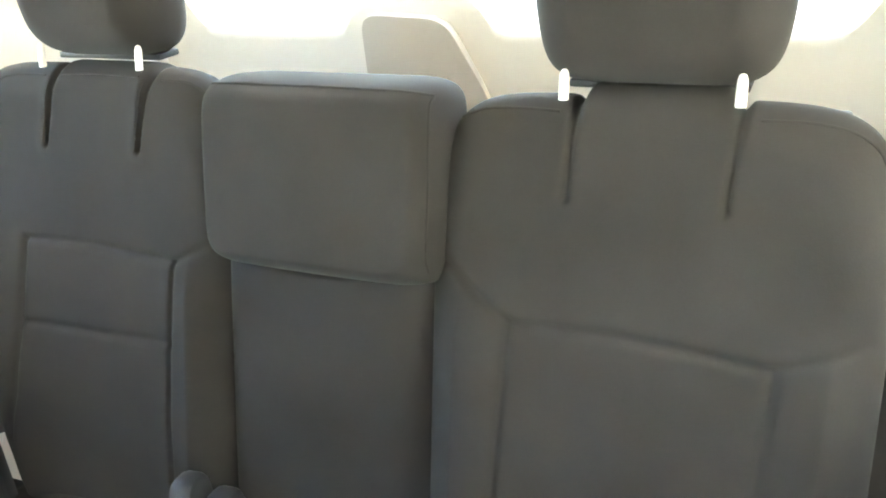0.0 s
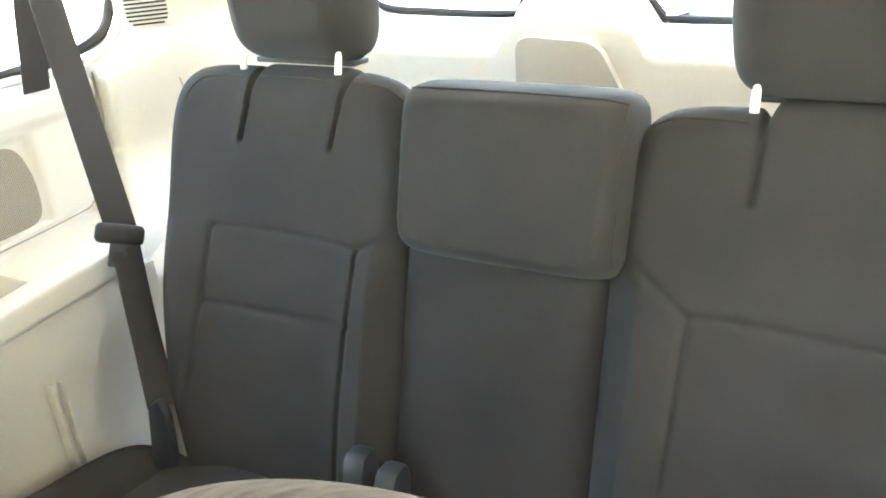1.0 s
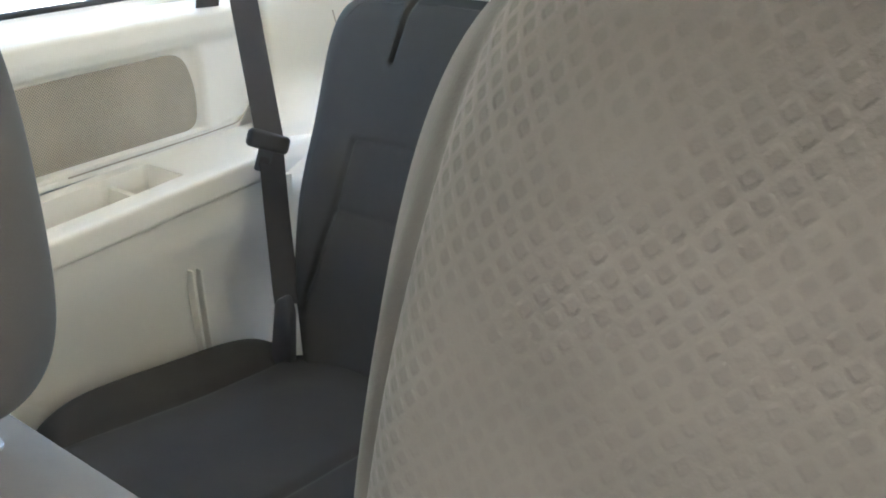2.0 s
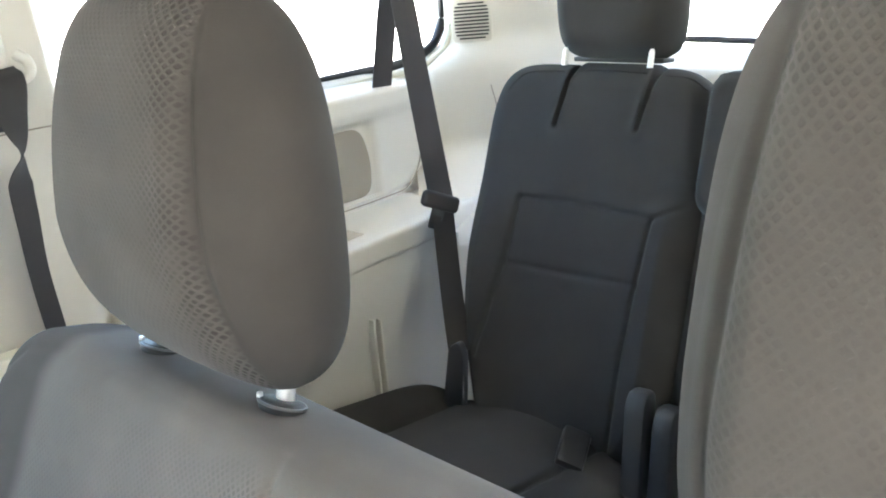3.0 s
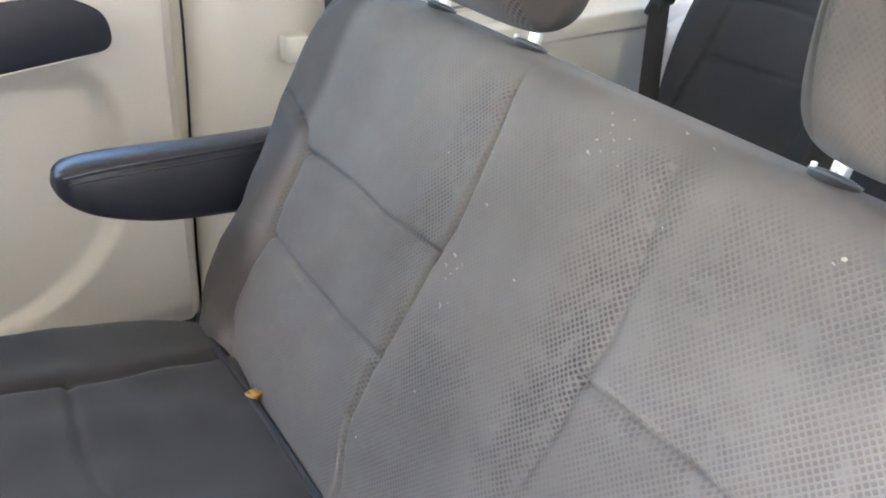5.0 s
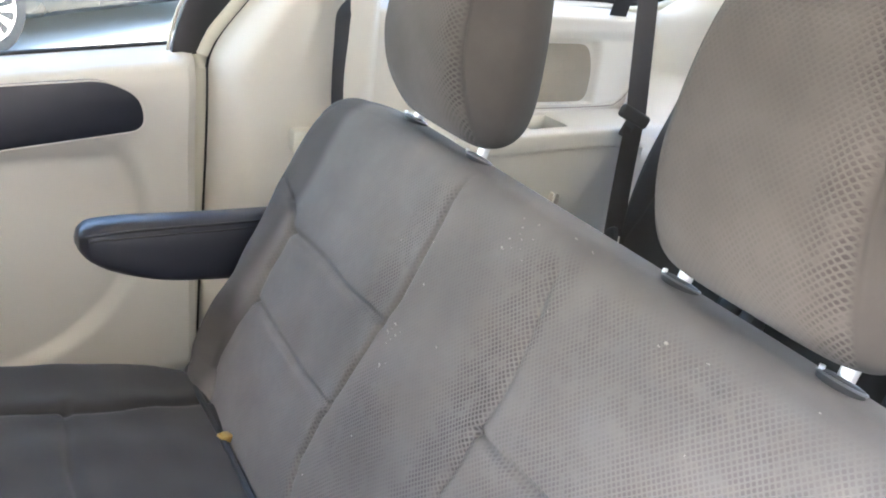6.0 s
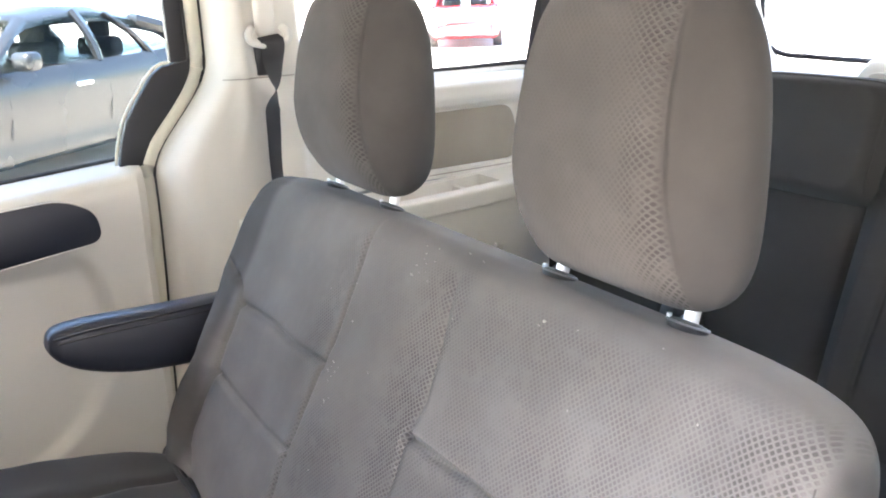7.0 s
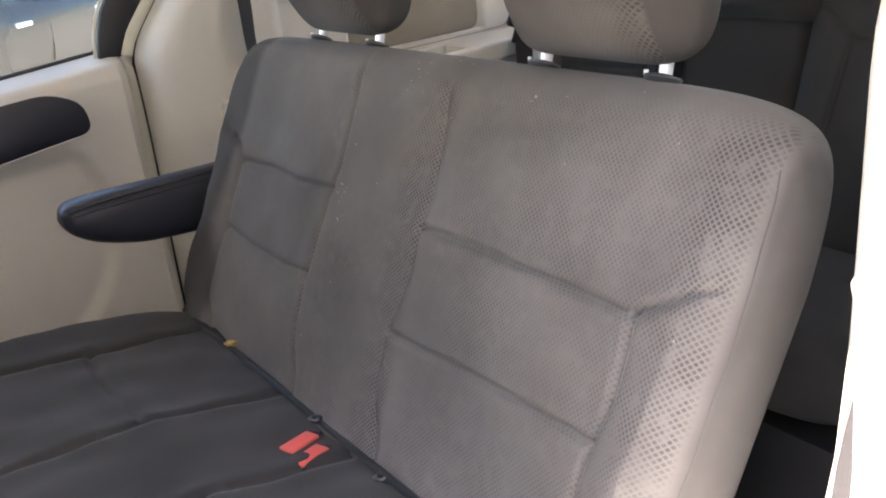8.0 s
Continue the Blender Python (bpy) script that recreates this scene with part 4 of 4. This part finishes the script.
part("stitch", tube_bm(smooth_path([(-0.4455, -0.415, 0.676), (-0.4405, -0.345, 0.682), (-0.4405, -0.2, 0.682), (-0.442, -0.11, 0.684)], 6), 0.0022, 6), RUBBER, armrest)

part("stitch", tube_bm(smooth_path([(-0.4455, -0.410, 0.667), (-0.4405, -0.345, 0.671), (-0.4405, -0.2, 0.671), (-0.442, -0.11, 0.673)], 6), 0.0014, 6), RUBBER, armrest)
part("edge_strip", tube_bm(smooth_path([(-0.405, -0.268, 0.468), (-0.37, -0.288, 0.472), (-0.33, -0.290, 0.474), (-0.18, -0.283, 0.470), (0.0, -0.281, 0.470), (0.15, -0.281, 0.471), (0.3, -0.280, 0.473), (0.6, -0.275, 0.474)], 6), 0.0048, 8), RUBBER, bench, "black edge strip in the seat joint")

# ---- third row ----
T_LEAN = 17.0
THIRD = pose(0, 0.655, 0.44, -T_LEAN) @ Matrix.Translation((0, 0.045, 0))


def third_bulge(cx):
    return lambda x, z: 0.016 * np.exp(-(((np.abs(x - cx) - 0.165) / 0.04) ** 2)) * (1 - step(z, 0.33, 0.42)) + 0.010 * np.exp(-(((z - 0.18) / 0.15) ** 2))


small_rear = thing("rear_seat", "narrow part of the rear bench in dark grey cloth", "rear seat")


def rear_outline(x, y, z):
    """The outer side swells at the hip and draws in towards the cushion."""
    outer = np.clip((-0.30 - x) / 0.26, 0, 1) ** 3
    return x + outer * (0.030 * (1 - step(z, 0.0, 0.16)) - 0.014 * np.exp(-(((z - 0.27) / 0.11) ** 2))), y, z


ls = [([(-0.457, 0.380), (-0.344, 0.384), (-0.209, 0.377), (-0.146, 0.408)], 0.004, 0.0045), ([(-0.457, 0.378), (-0.462, 0.271), (-0.480, 0.164), (-0.50, 0.10)], 0.004, 0.0045),
      ([(-0.209, 0.375), (-0.216, 0.274), (-0.223, 0.169), (-0.226, 0.0)], 0.004, 0.005), ([(-0.461, 0.267), (-0.339, 0.269), (-0.216, 0.274)], 0.004, 0.0035),
      ([(-0.394, 0.62), (-0.398, 0.56), (-0.409, 0.505)], 0.0030, 0.011), ([(-0.243, 0.62), (-0.248, 0.56), (-0.259, 0.506)], 0.0030, 0.010)]
placed(pad("backrest", -0.565, -0.138, -0.06, 0.606, 0.04, 0.06, 0.045, 6.5, 4, ls, third_bulge(-0.335), rear_outline, (240, 220), None, [CLOTH_REAR], small_rear, "dark grey cloth back with two slots"), THIRD)
headrest(small_rear, -0.333, (0.892, 1.002), 4, 0.226, 0.2, 0.10, [CLOTH_REAR], (), 0.156, 0.012, (70, 50), False, foot=0.11)
placed(pad("cushion", -0.64, -0.14, 0.0, 0.50, 0.05, 0.08, 0.05, 5, 5, [([(-0.535, 0.0), (-0.52, 0.25), (-0.535, 0.5)], 0.012, 0.012), ([(-0.24, 0), (-0.24, 0.5)], 0.006, 0.006)], lambda x, z: 0.03 * np.exp(-((x + 0.60) / 0.04) ** 2) + 0.018 * np.exp(-((x + 0.36) / 0.12) ** 2), None, (130, 100), None, [CLOTH_REAR], small_rear, "dark grey cloth seat cushion"),
       Matrix.Translation((0, 0.70, 0.385)) @ Matrix(((1, 0, 0, 0), (0, 0, -1, 0), (0, -1, 0, 0), (0, 0, 0, 1))) @ pose(0, 0, 0, 10))

wide_rear = thing("rear_seat", "wide part of the rear bench with raised centre pad", "rear seat")
rs = [([(0.14, 0.42), (0.217, 0.367), (0.314, 0.367), (0.391, 0.364), (0.465, 0.358), (0.54, 0.39)], 0.0042, 0.0042), ([(0.217, 0.367), (0.213, 0.271), (0.205, 0.10), (0.205, 0)], 0.0045, 0.0045), ([(0.465, 0.358), (0.46, 0.2), (0.46, 0)], 0.006, 0.004),
      ([(0.270, 0.62), (0.269, 0.56), (0.266, 0.495)], 0.0032, 0.0055), ([(0.417, 0.62), (0.416, 0.56), (0.412, 0.495)], 0.0032, 0.0055)]
placed(pad("backrest", 0.118, 0.556, -0.06, 0.592, 0.04, 0.06, 0.045, 6.5, 6, rs, third_bulge(0.345), None, (240, 220), None, [CLOTH_REAR], wide_rear, "dark grey cloth back with two slots"), THIRD)
placed(pad("centre_back", -0.152, 0.128, -0.06, 0.52, 0.035, 0.06, 0.045, 6, 6, [], lambda x, z: 0.006 * np.exp(-((x / 0.08) ** 2)), None, (80, 110), None, [CLOTH_REAR], wide_rear, "dark grey cloth centre back"), THIRD)
placed(pad("centre_pad", -0.146, 0.145, 0.385, 0.604, 0.085, 0.03, 0.027, 9, 8, [([(-0.11, 0.588), (0.13, 0.588)], 0.004, 0.003)], lambda x, z: 0.006 * np.exp(-((x / 0.08) ** 2)), None, (100, 90), None, [CLOTH_REAR], wide_rear, "raised square centre pad"), THIRD)
headrest(wide_rear, 0.336, (0.892, 0.988), 4, 0.238, 0.2, 0.10, [CLOTH_REAR], (), 0.158, 0.012, (70, 50), False, foot=0.11)
placed(pad("cushion", -0.122, 0.565, 0.0, 0.50, 0.05, 0.08, 0.05, 5, 5, [([(0.12, 0.0), (0.12, 0.5)], 0.006, 0.008)], None, None, (110, 80), None, [CLOTH_REAR], wide_rear, "dark grey cloth seat cushion"),
       Matrix.Translation((0, 0.70, 0.385)) @ Matrix(((1, 0, 0, 0), (0, 0, -1, 0), (0, -1, 0, 0), (0, 0, 0, 1))) @ pose(0, 0, 0, 10))

part("seat_base", box_bm(-0.50, -0.17, 0.28, 0.62, FLOOR, 0.33, 0.02), BLACK, small_rear, "black metal seat riser")
part("seat_base", box_bm(-0.09, 0.53, 0.28, 0.62, FLOOR, 0.33, 0.02), BLACK, wide_rear, "black metal seat riser")

for seat, slots, lift in ((small_rear, (-0.394, -0.243), 0.004), (wide_rear, (0.270, 0.417), 0.011)):
    for v in [o for o in seat.children if o.name.startswith("backrest")][0].data.vertices:
        top = float(step(v.co.z, 0.50, 0.59))
        a, b = slots
        mid = float(step(v.co.x, a, a + 0.014)) * (1 - float(step(v.co.x, b - 0.014, b)))
        v.co.z += top * (lift * mid - 0.009 * sum(math.exp(-(((v.co.x - c) / 0.005) ** 2)) for c in slots))
placed(pad("side_shield", -0.03, 0.03, 0.0, 0.36, 0.035, 0.035, 0.025, 3, 3, (), None, None, (30, 60), None, [CLOTH_REAR], wide_rear, "dark side bolster of the seat"), pose(0.572, 0.80, 0.565, -T_LEAN))
part("edge_trim", tube_bm(smooth_path([(0.602, 0.845, 0.80), (0.603, 0.815, 0.70), (0.600, 0.795, 0.63), (0.588, 0.785, 0.585), (0.570, 0.78, 0.57)], 6), 0.005, 8), RUBBER, wide_rear)
release = tagged(part("seat_release", outline_bm(rounded([(-0.032, -0.02), (0.032, -0.02), (0.024, 0.012), (-0.024, 0.012)], 0.004), "y", -0.012, 0.024, 0.002), BLACK), "small black release lever on top of the rear seat", "lever")
release.matrix_basis = Matrix.Translation((0.480, 0.885, 0.966))
# rear belt on the passenger side
rear_belt = thing("seat_belt", "dark grey rear seat belt with tongue hanging beside the seat", "seat belt")
ring_at = (-0.775, 0.83, 1.20)
part("webbing", strap_bm([(-0.822, 0.812, 0.955), (-0.80, 0.82, 1.08), ring_at], [(0.1, 1, 0)] * 3, 0.046), WEB, rear_belt)
main = [(-0.77, 0.828, 1.20), (-0.69, 0.782, 0.985), (-0.612, 0.738, 0.778)]
part("shoulder_strap", strap_bm(main, [(0.35, 0.9, 0)] * 3, 0.046), WEB, rear_belt)
low = smooth_path([(-0.612, 0.738, 0.778), (-0.580, 0.708, 0.695), (-0.550, 0.682, 0.615), (-0.512, 0.650, 0.55)], 5)
part("lap_strap", strap_bm(low, [(0.14, 1.0, 0)] * len(low), 0.046), WEB, rear_belt)
tongue = part("tongue", box_bm(-0.036, 0.036, -0.010, 0.010, -0.015, 0.015, 0.008, 3), BLACK, rear_belt, "black plastic tongue")
tongue.matrix_basis = Matrix.Translation((-0.606, 0.728, 0.783)) @ pose(0, 0, 0, -10, 24, 66)
blade = part("blade", outline_bm(rounded([(-0.013, -0.05), (0.013, -0.05), (0.013, 0.0), (-0.013, 0.0)], 0.005), "y", -0.002, 0.003, 0.001), GREY_PLASTIC, tongue, "dark grey slotted blade")
part("slot", outline_bm(rounded([(-0.008, -0.042), (0.008, -0.042), (0.008, -0.026), (-0.008, -0.026)], 0.002), "y", -0.0035, 0.006, 0), RUBBER, blade)
part("ring", tube_bm(smooth_path([(-0.80, 0.80, 1.21), (-0.785, 0.81, 1.195), (-0.765, 0.84, 1.195), (-0.765, 0.86, 1.21)], 6), 0.009, 8), BEIGE, rear_belt)
tagged(part("belt_anchor", outline_bm(rounded([(-0.556, 0.40), (-0.503, 0.40), (-0.486, 0.55), (-0.496, 0.578), (-0.522, 0.56)], 0.012), "y", 0.630, 0.016, 0.005), GREY_PLASTIC), "grey plastic belt anchor beside the rear seat", "anchor")
block = tagged(part("latch_block", box_bm(-0.03, 0.03, -0.02, 0.02, -0.014, 0.014, 0.007, 3), BLACK), "black belt latch block on the rear cushion", "latch")
block.matrix_basis = Matrix.Translation((-0.590, 0.645, 0.425)) @ pose(0, 0, 0, 0, -25, 20)


def stalk_buckle(at, turn, tilt, label):
    b = thing("belt_buckle", label, "buckle", "rear belt buckles")
    part("housing", outline_bm(rounded([(-0.024, -0.09), (0.024, -0.09), (0.027, 0.05), (0.018, 0.075), (-0.018, 0.075), (-0.027, 0.05)], 0.02, 5), "x", -0.016, 0.032, 0.008), GREY_PLASTIC, b)
    part("stalk", box_bm(-0.009, 0.009, -0.014, 0.014, -0.16, -0.085, 0.004), BLACK, b)
    b.matrix_basis = Matrix.Translation(at) @ pose(0, 0, 0, tilt, 0, turn)
    return b


def flat_buckle(at, turn, tilt, label):
    b = thing("belt_buckle", label, "buckle", "bench belt buckles")
    part("housing", box_bm(-0.0145, 0.0145, -0.034, 0.028, -0.012, 0.006, 0.004), BLACK, b)
    part("button", box_bm(-0.0115, 0.0115, -0.031, 0.019, 0.003, 0.0095, 0.002), RED, b, "red release button")
    part("slot", box_bm(-0.009, 0.009, 0.0205, 0.0285, -0.002, 0.0075, 0.001), RUBBER, b)
    b.matrix_basis = Matrix.Translation(at) @ pose(0, 0, 0, tilt, 0, turn)
    return b


stalk_buckle((-0.150, 0.628, 0.515), 8, -10, "dark grey upright buckle between the rear seats")
stalk_buckle((-0.108, 0.632, 0.50), 4, -10, "dark grey upright buckle between the rear seats")
loose = thing("belt_buckle", "black latch plate lying on the rear cushion", "buckle", "rear belt buckles", m=pose(-0.245, 0.60, 0.478, 20, 25, 30))
part("housing", box_bm(-0.022, 0.022, -0.035, 0.035, -0.009, 0.009, 0.006), BLACK, loose)
flat_buckle((0.138, -0.320, 0.466), 20, -8, "black buckle with red button lying on the bench cushion")
flat_buckle((0.170, -0.323, 0.464), 20, -8, "black buckle with red button lying on the bench cushion")

# ---- small things on the bench ----
from mathutils.bvhtree import BVHTree


def on_pad(ob, x, z):
    """The place on a pad's front at that spot of its own frame."""
    if ob.name not in PAD_TREES:
        PAD_TREES[ob.name] = BVHTree.FromPolygons([v.co for v in ob.data.vertices], [p.vertices for p in ob.data.polygons])
    hit, normal, _, _ = PAD_TREES[ob.name].ray_cast(Vector((x, -0.5, z)), Vector((0, 1, 0)))
    return None if hit is None else ob.matrix_basis @ hit


PAD_TREES = {}
back = [o for o in bench.children if o.name.startswith("backrest")][0]
sewn = smooth_path([(x, 0.0, z) for x, z in r_side if z < 0.46], 8)
sewn = [on_pad(back, float(bench_taper(np.array(p[0]), 0, np.array(p[2]))[0]), p[2]) for p in sewn]
part("sewn_seam", tube_bm([q for q in sewn if q is not None], 0.0007, 6), SEAM, bench)


def piping(seat, pad_name, line, radius=0.0016):
    """A sewn edge laid along a line on one of the seat's pads."""
    ob = [o for o in seat.children if o.name.startswith(pad_name)][0]
    laid = [on_pad(ob, p[0], p[2]) for p in smooth_path([(x, 0.0, z) for x, z in line], 8)]
    part("piping", tube_bm([q for q in laid if q is not None], radius, 6), CLOTH_REAR, seat)


piping(wide_rear, "centre_pad", [(-0.136, 0.41), (-0.137, 0.50), (-0.136, 0.575), (-0.128, 0.589), (-0.05, 0.591), (0.06, 0.591), (0.126, 0.588), (0.134, 0.575), (0.135, 0.50), (0.134, 0.41)])
piping(small_rear, "backrest", [(-0.515, 0.555), (-0.49, 0.583), (-0.45, 0.590), (-0.410, 0.590)])
piping(small_rear, "backrest", [(-0.382, 0.592), (-0.32, 0.594), (-0.258, 0.592)])
piping(small_rear, "backrest", [(-0.228, 0.590), (-0.19, 0.587), (-0.165, 0.572)])
piping(wide_rear, "backrest", [(0.15, 0.565), (0.18, 0.575), (0.22, 0.577), (0.255, 0.576)])
piping(wide_rear, "backrest", [(0.433, 0.576), (0.48, 0.575), (0.515, 0.565), (0.535, 0.54), (0.545, 0.48)])
for x in (-0.394, -0.243):
    piping(small_rear, "backrest", [(x - 0.007, 0.585), (x - 0.010, 0.56), (x - 0.017, 0.525), (x - 0.021, 0.505)], 0.0013)
# Thin paler strips just to the right of three bench seams.
for line, shift in ((c_seam[1:-2], 0.0052), (l_seam[3:-2], 0.0050), (r_seam[3:-2], 0.0050)):
    laid = [on_pad(back, float(bench_taper(np.array(p[0]), 0, np.array(p[2]))[0]) + shift, p[2]) for p in smooth_path([(x, 0.0, z) for x, z in line], 8)]
    part("welt", tube_bm([q for q in laid if q is not None], 0.0009, 6), WELT, bench, "lighter sewn edge")
specks = [(-0.065, 0.279, 4.5), (-0.082, 0.324, 3), (-0.087, 0.312, 3), (-0.072, 0.316, 3.5), (-0.079, 0.302, 2.5), (-0.001, 0.341, 2.2), (0.001, 0.462, 3), (0.002, 0.474, 2), (0.006, 0.490, 2.5), (0.02, 0.500, 2.5),
          (-0.004, 0.498, 2), (0.065, 0.508, 2.5), (0.096, 0.506, 2), (0.228, 0.479, 4.5), (-0.160, 0.399, 2), (-0.073, 0.380, 2.2), (-0.101, 0.422, 1.8), (-0.049, 0.198, 2), (-0.110, 0.105, 2), (0.27, 0.485, 1.8), (0.30, 0.42, 1.5), (0.10, 0.44, 1.5), (0.42, 0.46, 2), (0.36, 0.50, 1.6), (0.48, 0.30, 1.5),
          (0.012, 0.468, 1.4), (0.018, 0.480, 1.6), (0.025, 0.472, 1.2), (0.030, 0.486, 1.5), (0.010, 0.484, 1.2), (0.036, 0.464, 1.3), (-0.076, 0.308, 1.8), (-0.084, 0.318, 1.4), (-0.068, 0.322, 1.3), (-0.060, 0.286, 1.6), (-0.070, 0.272, 1.2), (0.225, 0.474, 1.8)]
bm = bmesh.new()
rng = random.Random(7)
for x, z, size in specks:
    p = on_pad(back, x, z)
    for k in range(5):
        m = Matrix.Translation(p + Vector((rng.uniform(-1, 1), 0, rng.uniform(-1, 1))) * size * 0.00062) @ pose(0, 0, 0, rng.uniform(0, 90), rng.uniform(0, 90), rng.uniform(0, 90)) @ Matrix.Diagonal((1, rng.uniform(0.3, 0.6), rng.uniform(0.3, 0.8), 1))
        bmesh.ops.create_icosphere(bm, subdivisions=1, radius=size * 0.00045, matrix=m)
tagged(part("lint", bm, LINT), "white lint specks on the bench cloth", "lint", kind="stuff")

for x, y, z, material, label in [(-0.182, -0.279, 0.474, BRASS, "small brass clip at the seat joint"), (0.273, -0.283, 0.470, BLACK, "small black clip at the seat joint"), (0.111, -0.283, 0.474, BLACK, "small black clip at the seat joint"), (-0.36, -0.300, 0.468, BLACK, "small black clip at the seat joint")]:
    clip = thing("clip", label, "clip", "clips at the seat joint", m=pose(x, y, z, -20, 0, 25))
    part("body", box_bm(-0.008, 0.008, -0.006, 0.006, -0.005, 0.006, 0.002), material, clip)
    part("loop", tube_bm(smooth_path([(-0.006, -0.006, 0.003), (-0.005, -0.012, 0.002), (0.005, -0.012, 0.002), (0.006, -0.006, 0.003)], 4), 0.0018, 8), DULL_STEEL if material is BLACK else BRASS, clip)
